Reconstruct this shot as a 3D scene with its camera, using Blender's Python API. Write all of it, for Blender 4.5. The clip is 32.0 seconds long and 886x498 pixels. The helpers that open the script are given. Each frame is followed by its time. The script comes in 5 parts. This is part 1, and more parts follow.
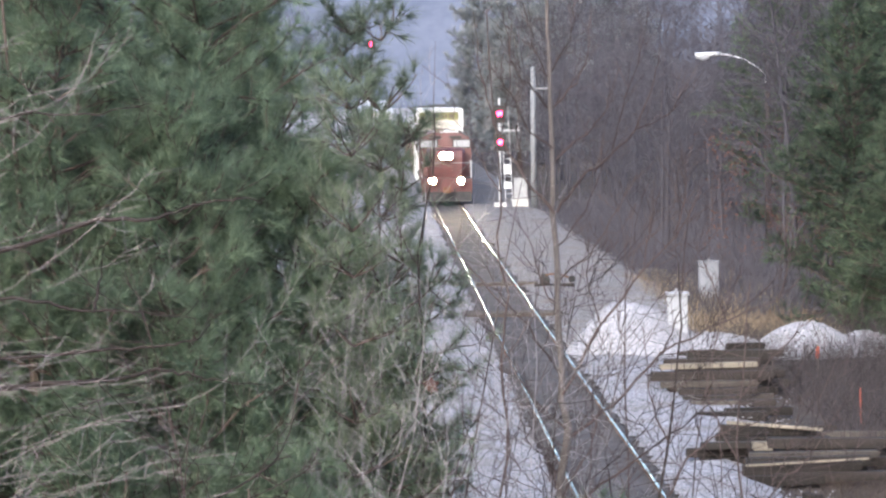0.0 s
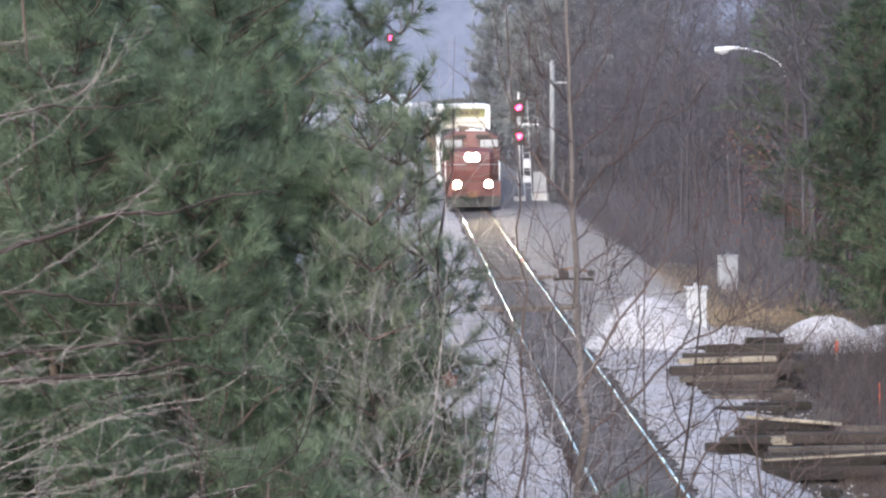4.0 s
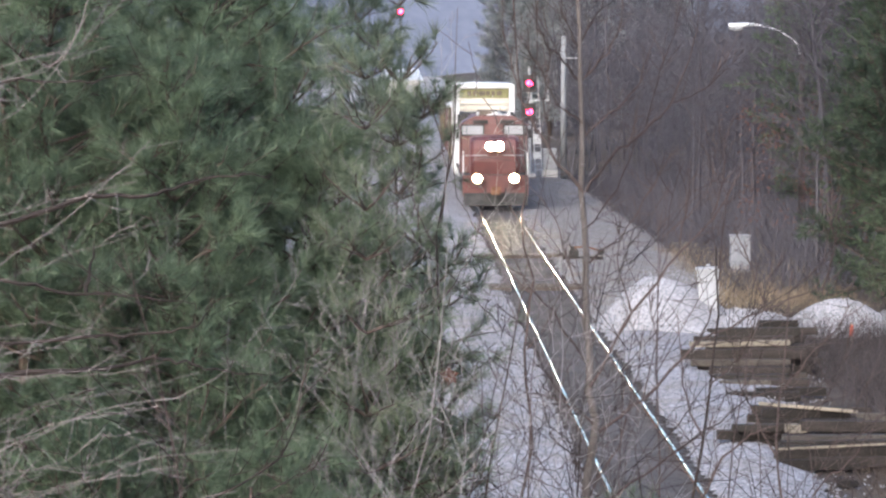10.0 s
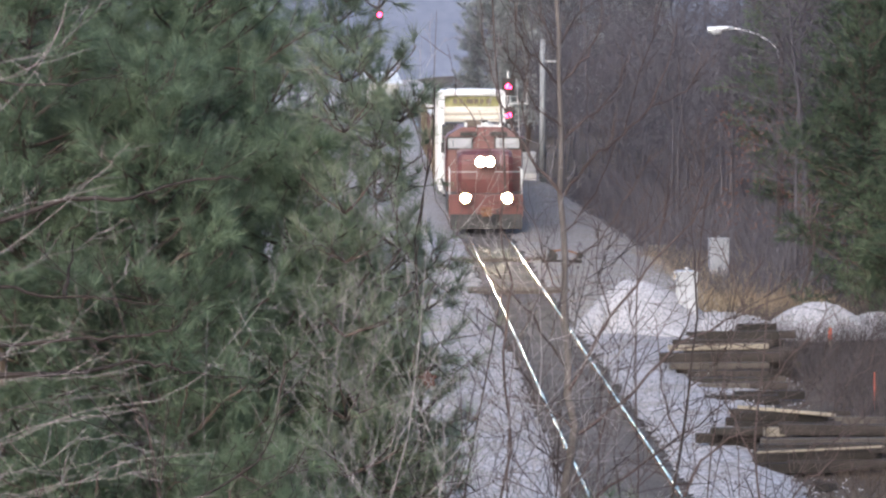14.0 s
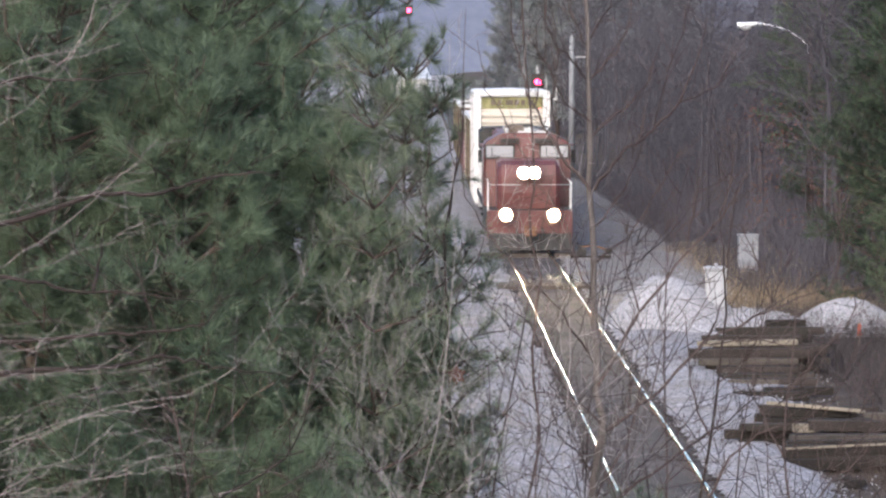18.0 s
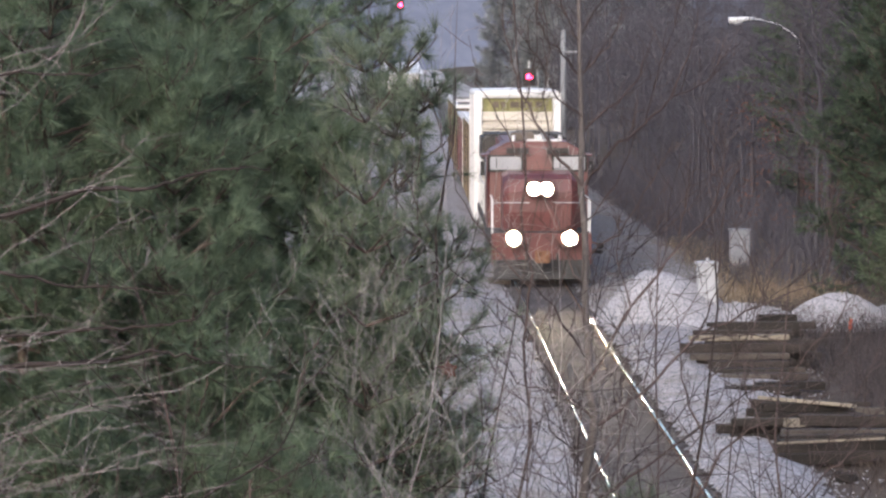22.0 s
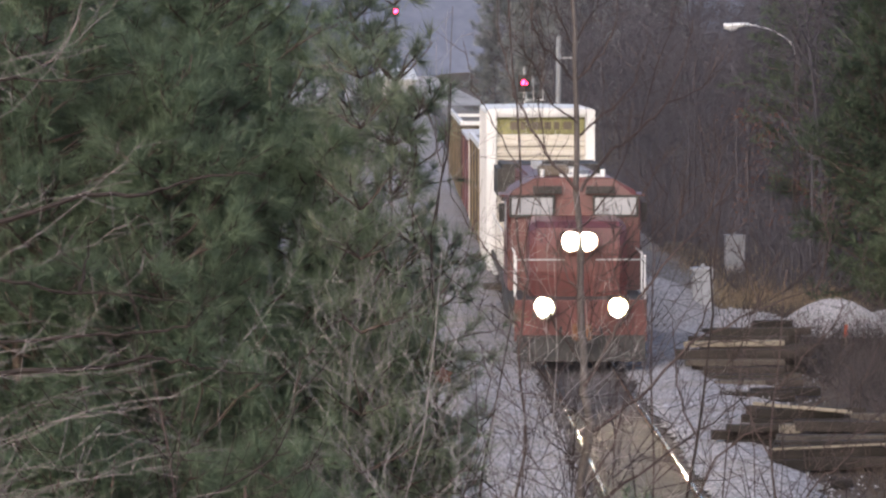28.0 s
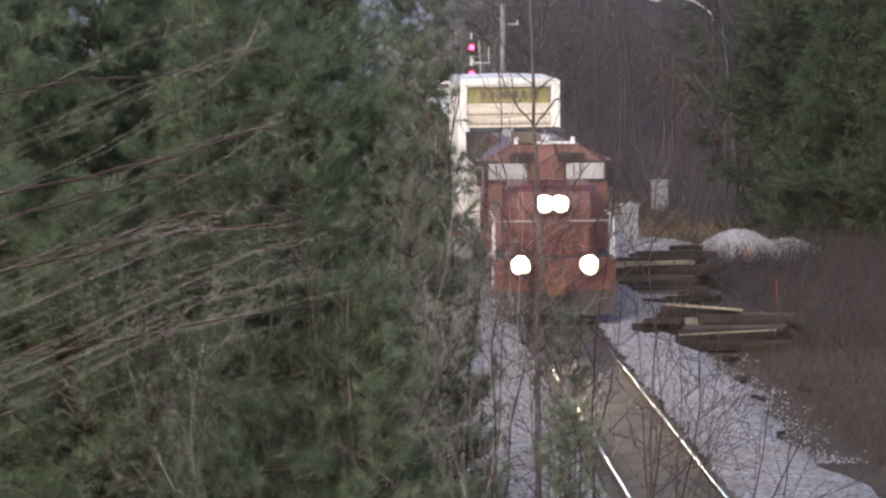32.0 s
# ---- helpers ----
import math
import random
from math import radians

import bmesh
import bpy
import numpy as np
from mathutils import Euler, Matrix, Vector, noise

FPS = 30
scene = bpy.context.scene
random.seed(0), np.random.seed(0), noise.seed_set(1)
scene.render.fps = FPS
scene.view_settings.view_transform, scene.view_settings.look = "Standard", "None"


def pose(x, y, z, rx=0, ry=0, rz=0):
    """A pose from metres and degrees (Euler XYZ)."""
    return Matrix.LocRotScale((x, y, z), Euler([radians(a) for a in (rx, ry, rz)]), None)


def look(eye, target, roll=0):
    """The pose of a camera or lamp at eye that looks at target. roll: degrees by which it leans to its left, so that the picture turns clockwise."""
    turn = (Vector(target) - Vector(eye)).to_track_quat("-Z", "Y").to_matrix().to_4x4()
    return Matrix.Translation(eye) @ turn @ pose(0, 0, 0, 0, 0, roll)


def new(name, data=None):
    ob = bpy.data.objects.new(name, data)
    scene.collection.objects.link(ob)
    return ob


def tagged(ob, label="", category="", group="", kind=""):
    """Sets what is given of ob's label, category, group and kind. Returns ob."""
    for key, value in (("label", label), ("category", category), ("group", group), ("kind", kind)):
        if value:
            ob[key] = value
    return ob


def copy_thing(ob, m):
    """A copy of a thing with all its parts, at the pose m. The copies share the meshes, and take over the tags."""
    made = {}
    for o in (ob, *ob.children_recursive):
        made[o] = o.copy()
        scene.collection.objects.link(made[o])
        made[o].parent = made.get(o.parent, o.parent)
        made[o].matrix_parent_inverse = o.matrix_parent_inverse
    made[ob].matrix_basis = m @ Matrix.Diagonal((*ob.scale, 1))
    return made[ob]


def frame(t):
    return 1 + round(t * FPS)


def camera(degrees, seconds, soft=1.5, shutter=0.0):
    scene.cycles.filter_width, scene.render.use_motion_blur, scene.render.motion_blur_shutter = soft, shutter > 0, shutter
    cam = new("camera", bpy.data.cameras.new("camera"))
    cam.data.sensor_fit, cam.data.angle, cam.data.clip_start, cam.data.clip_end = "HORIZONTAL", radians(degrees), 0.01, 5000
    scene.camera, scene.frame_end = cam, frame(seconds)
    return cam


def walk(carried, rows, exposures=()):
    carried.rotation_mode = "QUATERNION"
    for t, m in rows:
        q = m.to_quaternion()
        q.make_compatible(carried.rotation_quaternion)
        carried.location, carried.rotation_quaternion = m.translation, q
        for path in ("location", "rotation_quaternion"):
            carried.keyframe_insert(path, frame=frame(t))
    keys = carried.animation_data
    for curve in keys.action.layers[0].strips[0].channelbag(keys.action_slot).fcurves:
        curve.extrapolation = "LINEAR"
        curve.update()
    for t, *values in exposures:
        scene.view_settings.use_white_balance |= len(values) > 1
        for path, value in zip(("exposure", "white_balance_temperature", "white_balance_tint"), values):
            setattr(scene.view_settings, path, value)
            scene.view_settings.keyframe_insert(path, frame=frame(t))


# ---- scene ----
# ---- camera ----
cam = camera(14.89, 32.0, soft=2.4)
walk(cam, [
    (0.0, pose(-4.278, -1.800, 7.330, 87.1973, 0.7189, -1.4039)),
    (0.5, pose(-4.278, -1.800, 7.330, 87.0686, 0.7440, -1.2315)),
    (1.0, pose(-4.278, -1.800, 7.330, 87.0943, 0.7090, -1.0541)),
    (1.5, pose(-4.278, -1.800, 7.330, 87.0544, 0.7117, -0.9941)),
    (2.0, pose(-4.278, -1.800, 7.330, 87.3511, 0.6504, -1.1864)),
    (2.5, pose(-4.278, -1.800, 7.330, 87.4135, 0.6031, -1.1453)),
    (3.0, pose(-4.278, -1.800, 7.330, 87.1784, 0.6856, -1.1293)),
    (3.5, pose(-4.278, -1.800, 7.330, 87.1160, 0.6918, -1.0704)),
    (5.5, pose(-4.278, -1.800, 7.330, 87.0314, 0.4883, -1.1877)),
    (6.0, pose(-4.278, -1.800, 7.330, 87.0803, 0.4978, -0.8781)),
    (6.5, pose(-4.278, -1.800, 7.330, 87.2546, 0.4759, -0.8656)),
    (7.0, pose(-4.278, -1.800, 7.330, 87.2349, 0.4364, -0.9430)),
    (7.5, pose(-4.170, 0.000, 7.330, 86.7375, 0.1254, -0.9993)),
    (8.0, pose(-4.170, 0.000, 7.330, 86.7636, 0.1533, -0.7777)),
    (8.5, pose(-4.170, 0.000, 7.330, 86.7016, 0.2457, -0.6843)),
    (9.0, pose(-4.170, 0.000, 7.330, 86.8494, 0.1197, -0.7621)),
    (9.5, pose(-4.170, 0.000, 7.330, 86.7913, 0.1327, -0.8323)),
    (10.0, pose(-4.170, 0.000, 7.330, 86.6698, 0.1787, -0.8820)),
    (10.5, pose(-4.170, 0.000, 7.330, 86.6800, 0.1713, -0.9158)),
    (11.0, pose(-4.170, 0.000, 7.330, 86.6728, 0.1044, -0.9788)),
    (11.5, pose(-4.170, 0.000, 7.330, 86.9505, 0.0972, -1.1823)),
    (12.0, pose(-4.170, 0.000, 7.330, 86.6622, 0.1310, -1.1038)),
    (12.5, pose(-4.170, 0.000, 7.330, 86.5099, 0.1847, -0.4834)),
    (13.0, pose(-4.170, 0.000, 7.330, 86.6338, 0.1420, -0.6751)),
    (13.5, pose(-4.170, 0.000, 7.330, 86.7147, 0.0885, -0.9350)),
    (14.0, pose(-4.170, 0.000, 7.330, 86.7233, 0.1159, -1.2363)),
    (14.5, pose(-4.170, 0.000, 7.330, 86.6364, 0.0958, -1.2950)),
    (16.5, pose(-4.170, 0.000, 7.330, 86.6618, -0.1157, -1.1144)),
    (17.0, pose(-4.170, 0.000, 7.330, 86.5757, -0.0323, -1.2268)),
    (17.5, pose(-4.170, 0.000, 7.330, 86.4844, 0.0206, -0.8799)),
    (18.0, pose(-4.170, 0.000, 7.330, 86.6487, 0.0680, -0.7427)),
    (18.5, pose(-4.170, 0.000, 7.330, 86.7263, -0.0392, -0.8064)),
    (19.0, pose(-4.170, 0.000, 7.330, 86.6156, 0.0681, -0.8148)),
    (19.5, pose(-4.170, 0.000, 7.330, 86.5972, -0.0115, -0.8662)),
    (20.0, pose(-4.170, 0.000, 7.330, 86.5422, 0.0158, -0.8139)),
    (20.5, pose(-4.170, 0.000, 7.330, 86.6146, 0.0672, -0.8253)),
    (21.0, pose(-4.170, 0.000, 7.330, 86.5979, 0.0001, -0.8975)),
    (21.5, pose(-4.170, 0.000, 7.330, 86.4665, 0.0499, -0.7698)),
    (22.0, pose(-4.170, 0.000, 7.330, 86.5588, 0.0567, -0.8853)),
    (22.5, pose(-4.170, 0.000, 7.330, 86.6558, 0.0021, -1.0230)),
    (23.0, pose(-4.170, 0.000, 7.330, 86.6750, 0.0015, -1.0677)),
    (23.5, pose(-4.170, 0.000, 7.330, 86.5549, 0.0314, -0.9842)),
    (24.0, pose(-4.170, 0.000, 7.330, 87.0838, 0.0499, -1.3583)),
    (24.5, pose(-4.170, 0.000, 7.330, 87.1242, -0.0180, -1.5247)),
    (26.5, pose(-4.170, 0.000, 7.330, 87.1773, -0.0527, -1.5379)),
    (27.0, pose(-4.170, 0.000, 7.330, 86.9741, 0.0512, -1.5369)),
    (27.5, pose(-4.170, 0.000, 7.330, 86.8176, 0.0370, -1.3630)),
    (28.0, pose(-4.170, 0.000, 7.330, 86.6613, 0.0655, -0.9672)),
    (28.5, pose(-4.170, 0.000, 7.330, 86.8354, -0.0165, -1.1013)),
    (29.0, pose(-4.170, 0.000, 7.330, 86.5837, 0.0175, -1.3377)),
    (29.5, pose(-4.170, 0.000, 7.330, 86.2589, 0.0544, -1.1816)),
    (30.0, pose(-4.170, 0.000, 7.330, 86.0005, -0.0766, -1.1758)),
    (30.5, pose(-4.278, -1.800, 7.330, 86.0725, -0.0011, -1.3381)),
    (30.9, pose(-4.527, -5.200, 7.449, 85.9413, 0.3682, -1.6710)),
    (31.4, pose(-4.924, -11.000, 7.581, 85.9600, 0.4552, -2.0046)),
    (32.0, pose(-5.370, -17.500, 7.730, 86.0021, 0.4850, -1.9948)),
], exposures=[(0.0, 1.82, 6200, 10), (8.0, 1.68, 6250, 10), (16.0, 1.48, 6350, 11), (23.0, 1.17, 6550, 13), (27.0, 0.92, 6750, 14), (28.0, 1.04, 6750, 14), (29.0, 0.86, 6800, 14), (30.0, 0.66, 6850, 15), (31.0, 0.74, 6850, 15), (32.0, 1.07, 6850, 15)])

# ---- sky and daylight: a dull late afternoon ----
SUN_UP, SUN_ROUND = radians(30), radians(205)
world = bpy.data.worlds.new("world")
scene.world = world
world.use_nodes = True
wn = world.node_tree
sky = wn.nodes.new("ShaderNodeTexSky")
sky.sky_type, sky.sun_disc = "NISHITA", False
sky.sun_elevation, sky.sun_rotation = SUN_UP, SUN_ROUND
sky.air_density, sky.dust_density, sky.ozone_density = 1.0, 4.0, 2.0
wn.links.new(sky.outputs[0], wn.nodes["Background"].inputs[0])
wn.nodes["Background"].inputs[1].default_value = 0.175
sun_data = bpy.data.lights.new("sun", "SUN")
sun_data.energy, sun_data.angle, sun_data.color = 0.55, radians(50), (1.0, 0.97, 0.95)
sun = new("sun", sun_data)
sun.matrix_world = look((math.sin(SUN_ROUND) * 60, math.cos(SUN_ROUND) * 60, 60 * math.tan(SUN_UP)), (0, 0, 0))


# ---- materials ----
def material(name, low, high, scale=8.0, rough=0.85, bump=0.3, metal=0.0, grain=60.0, stretch=(1, 1, 1), spec=0.3, vary=0.0, dist=0.02, through_light=0.0, edge=(0.36, 0.64)):
    """Two colours mixed by a broad and a fine noise, with a fine relief."""
    m = bpy.data.materials.new(name)
    m.use_nodes = True
    t = m.node_tree
    b = t.nodes["Principled BSDF"]
    co = t.nodes.new("ShaderNodeTexCoord")
    mp = t.nodes.new("ShaderNodeMapping")
    mp.inputs["Scale"].default_value = stretch
    t.links.new(co.outputs["Object"], mp.inputs[0])
    broad, fine = t.nodes.new("ShaderNodeTexNoise"), t.nodes.new("ShaderNodeTexNoise")
    broad.inputs["Scale"].default_value, fine.inputs["Scale"].default_value = scale, grain
    broad.inputs["Detail"].default_value = 4
    for n in (broad, fine):
        t.links.new(mp.outputs[0], n.inputs["Vector"])
    mean = t.nodes.new("ShaderNodeMath")
    mean.operation = "MULTIPLY_ADD"
    mean.inputs[1].default_value = 0.45
    t.links.new(fine.outputs[0], mean.inputs[0])
    half = t.nodes.new("ShaderNodeMath")
    half.operation = "MULTIPLY"
    half.inputs[1].default_value = 0.55
    t.links.new(broad.outputs[0], half.inputs[0])
    t.links.new(half.outputs[0], mean.inputs[2])
    last = mean.outputs[0]
    if vary:
        info = t.nodes.new("ShaderNodeObjectInfo")
        isl = t.nodes.new("ShaderNodeNewGeometry")
        add = t.nodes.new("ShaderNodeMath")
        t.links.new(info.outputs["Random"], add.inputs[0])
        t.links.new(isl.outputs["Random Per Island"], add.inputs[1])
        sc = t.nodes.new("ShaderNodeMath")
        sc.operation = "MULTIPLY_ADD"
        sc.inputs[1].default_value = vary
        t.links.new(add.outputs[0], sc.inputs[0])
        t.links.new(last, sc.inputs[2])
        sub = t.nodes.new("ShaderNodeMath")
        sub.operation = "SUBTRACT"
        sub.inputs[1].default_value = vary
        t.links.new(sc.outputs[0], sub.inputs[0])
        last = sub.outputs[0]
    ramp = t.nodes.new("ShaderNodeValToRGB")
    ramp.color_ramp.elements[0].position, ramp.color_ramp.elements[1].position = edge
    ramp.color_ramp.elements[0].color = (*low, 1)
    ramp.color_ramp.elements[1].color = (*high, 1)
    t.links.new(last, ramp.inputs[0])
    t.links.new(ramp.outputs[0], b.inputs["Base Color"])
    b.inputs["Roughness"].default_value, b.inputs["Metallic"].default_value = rough, metal
    b.inputs["Specular IOR Level"].default_value = spec
    if bump:
        bp = t.nodes.new("ShaderNodeBump")
        bp.inputs["Strength"].default_value, bp.inputs["Distance"].default_value = bump, dist
        t.links.new(fine.outputs[0], bp.inputs["Height"])
        t.links.new(bp.outputs[0], b.inputs["Normal"])
    if through_light:
        tr, mix = t.nodes.new("ShaderNodeBsdfTranslucent"), t.nodes.new("ShaderNodeMixShader")
        t.links.new(ramp.outputs[0], tr.inputs["Color"])
        mix.inputs[0].default_value = through_light
        t.links.new(b.outputs[0], mix.inputs[1])
        t.links.new(tr.outputs[0], mix.inputs[2])
        t.links.new(mix.outputs[0], t.nodes["Material Output"].inputs["Surface"])
    return m


def glowing(name, colour, strength):
    m = bpy.data.materials.new(name)
    m.use_nodes = True
    b = m.node_tree.nodes["Principled BSDF"]
    b.inputs["Base Color"].default_value = (*colour, 1)
    b.inputs["Emission Color"].default_value = (*colour, 1)
    b.inputs["Emission Strength"].default_value = strength
    return m




def crushed_stone(name, low, high, chips, stain):
    """Angular chips, each of its own grey, with dust and brown stains over wider patches."""
    m = bpy.data.materials.new(name)
    m.use_nodes = True
    t = m.node_tree
    b = t.nodes["Principled BSDF"]
    co = t.nodes.new("ShaderNodeTexCoord")
    vo = t.nodes.new("ShaderNodeTexVoronoi")
    vo.inputs["Scale"].default_value = chips
    fine = t.nodes.new("ShaderNodeTexVoronoi")
    fine.inputs["Scale"].default_value = chips * 2.6
    no = t.nodes.new("ShaderNodeTexNoise")
    no.inputs["Scale"].default_value, no.inputs["Detail"].default_value = 0.7, 6
    for n in (vo, fine, no):
        t.links.new(co.outputs["Object"], n.inputs["Vector"])
    sep, sep2 = t.nodes.new("ShaderNodeSeparateColor"), t.nodes.new("ShaderNodeSeparateColor")
    t.links.new(vo.outputs["Color"], sep.inputs[0])
    t.links.new(fine.outputs["Color"], sep2.inputs[0])
    mix = t.nodes.new("ShaderNodeMath")
    mix.operation = "MULTIPLY_ADD"
    mix.inputs[1].default_value = 0.35
    t.links.new(sep2.outputs[0], mix.inputs[0])
    big = t.nodes.new("ShaderNodeMath")
    big.operation = "MULTIPLY"
    big.inputs[1].default_value = 0.65
    t.links.new(sep.outputs[0], big.inputs[0])
    t.links.new(big.outputs[0], mix.inputs[2])
    ramp = t.nodes.new("ShaderNodeValToRGB")
    ramp.color_ramp.elements[0].position, ramp.color_ramp.elements[1].position = 0.1, 0.9
    ramp.color_ramp.elements[0].color, ramp.color_ramp.elements[1].color = (*low, 1), (*high, 1)
    t.links.new(mix.outputs[0], ramp.inputs[0])
    patch = t.nodes.new("ShaderNodeValToRGB")
    patch.color_ramp.elements[0].position, patch.color_ramp.elements[1].position = 0.45, 0.72
    patch.color_ramp.elements[0].color, patch.color_ramp.elements[1].color = (0, 0, 0, 1), (stain, stain, stain, 1)
    t.links.new(no.outputs[0], patch.inputs[0])
    dirt = t.nodes.new("ShaderNodeMix")
    dirt.data_type = "RGBA"
    t.links.new(patch.outputs[0], dirt.inputs[0])
    t.links.new(ramp.outputs[0], dirt.inputs[6])
    dirt.inputs[7].default_value = (0.13, 0.105, 0.085, 1)
    t.links.new(dirt.outputs[2], b.inputs["Base Color"])
    bp = t.nodes.new("ShaderNodeBump")
    bp.inputs["Strength"].default_value, bp.inputs["Distance"].default_value = 0.6, 0.02
    t.links.new(vo.outputs["Distance"], bp.inputs["Height"])
    bp.invert = True
    t.links.new(bp.outputs[0], b.inputs["Normal"])
    b.inputs["Roughness"].default_value, b.inputs["Specular IOR Level"].default_value = 0.95, 0.1
    return m


GRAVEL = crushed_stone("crushed_stone", (0.056, 0.055, 0.061), (0.325, 0.323, 0.345), 15, 0.6)
PILED = crushed_stone("piled_crushed_stone", (0.12, 0.12, 0.133), (0.30, 0.305, 0.335), 27, 0.15)
DUSTY = crushed_stone("dusty_trodden_stone", (0.052, 0.049, 0.05), (0.228, 0.218, 0.222), 15, 0.75)
BED = material("oily_track_bed", (0.02, 0.017, 0.017), (0.064, 0.055, 0.054), 0.9, 0.95, 0.35, grain=12, dist=0.03)
EARTH = material("brown_earth_and_dead_grass", (0.021, 0.015, 0.012), (0.06, 0.045, 0.037), 0.35, 1.0, 0.9, grain=7, dist=0.08)
PALE_STRAW = material("bleached_dead_grass", (0.085, 0.066, 0.047), (0.215, 0.175, 0.125), 2.0, 0.9, 0.0, vary=0.4)
STRAW = material("dead_grass", (0.032, 0.024, 0.02), (0.084, 0.065, 0.051), 2.0, 0.9, 0.0, vary=0.4)
TIE = material("creosoted_timber", (0.011, 0.009, 0.008), (0.036, 0.029, 0.027), 1.5, 0.9, 0.6, grain=30, stretch=(0.6, 5, 5), vary=0.25)
OLD_TIE = material("weathered_timber", (0.022, 0.019, 0.017), (0.072, 0.062, 0.054), 1.2, 0.9, 0.6, grain=30, stretch=(0.6, 5, 5), vary=0.5)
CUT_TIE = material("pale_cut_timber", (0.10, 0.088, 0.072), (0.225, 0.198, 0.16), 1.2, 0.9, 0.5, grain=30, stretch=(0.5, 5, 5), vary=0.2)
RUST = material("rusty_steel", (0.07, 0.035, 0.02), (0.20, 0.11, 0.07), 6, 0.8, 0.4, 0.3)
BRIGHT = material("polished_rail_head", (0.20, 0.19, 0.18), (0.31, 0.295, 0.28), 3, 0.22, 0.03, 1.0, grain=40, stretch=(6, 0.4, 1))
RED = material("faded_red_paint", (0.047, 0.0125, 0.0125), (0.085, 0.021, 0.020), 1.5, 0.5, 0.05, spec=0.5)
OCHRE = material("ochre_paint", (0.12, 0.09, 0.05), (0.21, 0.16, 0.095), 1.5, 0.55, 0.1)
BLACK = material("sooty_black_paint", (0.012, 0.012, 0.013), (0.04, 0.038, 0.037), 3, 0.7, 0.2)
CARWHITE = material("white_car_paint", (0.36, 0.37, 0.385), (0.54, 0.55, 0.56), 0.8, 0.55, 0.1, spec=0.4)
CREAM = material("cream_ribbed_steel", (0.30, 0.283, 0.25), (0.45, 0.428, 0.385), 0.9, 0.6, 0.1, stretch=(0.4, 1, 3))
OLIVE = material("olive_mesh_panel", (0.075, 0.075, 0.03), (0.22, 0.21, 0.10), 2.5, 0.6, 0.1, stretch=(2, 1, 0.6))
GAP = material("dark_opening", (0.02, 0.018, 0.018), (0.05, 0.045, 0.045), 3, 0.9, 0.0)
SIDEWALL = material("dull_white_side_paint", (0.26, 0.265, 0.28), (0.42, 0.425, 0.44), 0.8, 0.6, 0.1, stretch=(1, 1, 0.3))
MAROON = material("faded_maroon_paint", (0.05, 0.02, 0.024), (0.10, 0.042, 0.048), 1.0, 0.65, 0.1, stretch=(1, 1, 0.3))
HOPPER = material("brown_hopper_steel", (0.055, 0.044, 0.036), (0.125, 0.104, 0.086), 1.0, 0.75, 0.15, stretch=(1, 1, 0.3))
GALV = material("galvanised_steel", (0.42, 0.44, 0.46), (0.62, 0.64, 0.66), 3, 0.45, 0.05, 0.6)
CABINET = material("white_cabinet_paint", (0.19, 0.20, 0.222), (0.28, 0.291, 0.318), 1.6, 0.5, 0.05, stretch=(2, 2, 0.5))
PALE_GREY = material("pale_grey_cabinet_paint", (0.135, 0.145, 0.172), (0.185, 0.197, 0.23), 1.6, 0.5, 0.05, stretch=(2, 2, 0.5))
GREY = material("grey_painted_steel", (0.18, 0.19, 0.205), (0.29, 0.30, 0.315), 3, 0.6, 0.05)
CONCRETE = material("concrete", (0.30, 0.30, 0.30), (0.48, 0.47, 0.46), 3, 0.9, 0.4)
POLEWOOD = material("weathered_pole", (0.10, 0.106, 0.116), (0.19, 0.20, 0.216), 2, 0.9, 0.3, stretch=(4, 4, 0.4))
ASPHALT = material("crossing_panel", (0.03, 0.025, 0.022), (0.085, 0.07, 0.06), 1, 0.9, 0.5, grain=25)
# Pale base colour imitates sky mirrored in windscreens and side windows.
GLASS = material("windscreen_glass", (0.32, 0.335, 0.37), (0.44, 0.455, 0.49), 1.0, 0.08, 0.0, 0.4, spec=0.8)
BARK = material("grey_bark", (0.042, 0.037, 0.037), (0.108, 0.096, 0.096), 3, 0.95, 0.4, grain=40, stretch=(3, 3, 0.6))
TWIG = material("brown_twigs", (0.020, 0.0145, 0.0145), (0.056, 0.041, 0.040), 2, 0.9, 0.0, vary=0.5)
DEADWOOD = material("silvered_dead_twigs", (0.10, 0.094, 0.098), (0.255, 0.242, 0.25), 2, 0.9, 0.0, vary=0.4)
LIMB = material("weathered_dead_limbs", (0.07, 0.061, 0.063), (0.185, 0.166, 0.17), 2, 0.9, 0.0, vary=0.4)
BOUGH = material("dark_bough_bark", (0.010, 0.008, 0.008), (0.032, 0.025, 0.024), 3, 0.95, 0.4, grain=25)
WOODS = material("winter_woods_bark", (0.034, 0.033, 0.042), (0.062, 0.060, 0.074), 1, 0.95, 0.0, vary=0.3)
BRIAR = material("dark_briars", (0.017, 0.0145, 0.016), (0.047, 0.040, 0.043), 1.5, 0.95, 0.0, vary=0.4)
PINEBARK = material("pine_bark", (0.026, 0.02, 0.018), (0.085, 0.066, 0.057), 3, 0.95, 0.6, grain=25, stretch=(2, 2, 0.5))
NEEDLE = material("pine_needles", (0.072, 0.106, 0.073), (0.184, 0.246, 0.162), 4.0, 0.6, 0.0, grain=9, vary=0.2, spec=0.4, through_light=0.5)
BROWNING = material("browning_pine_needles", (0.078, 0.1, 0.072), (0.186, 0.225, 0.155), 4.0, 0.6, 0.0, grain=9, vary=0.3, spec=0.3, through_light=0.5)
FARNEEDLE = material("far_pine_needles", (0.03, 0.047, 0.034), (0.088, 0.12, 0.074), 0.6, 0.7, 0.0, grain=3, vary=0.2, through_light=0.45)
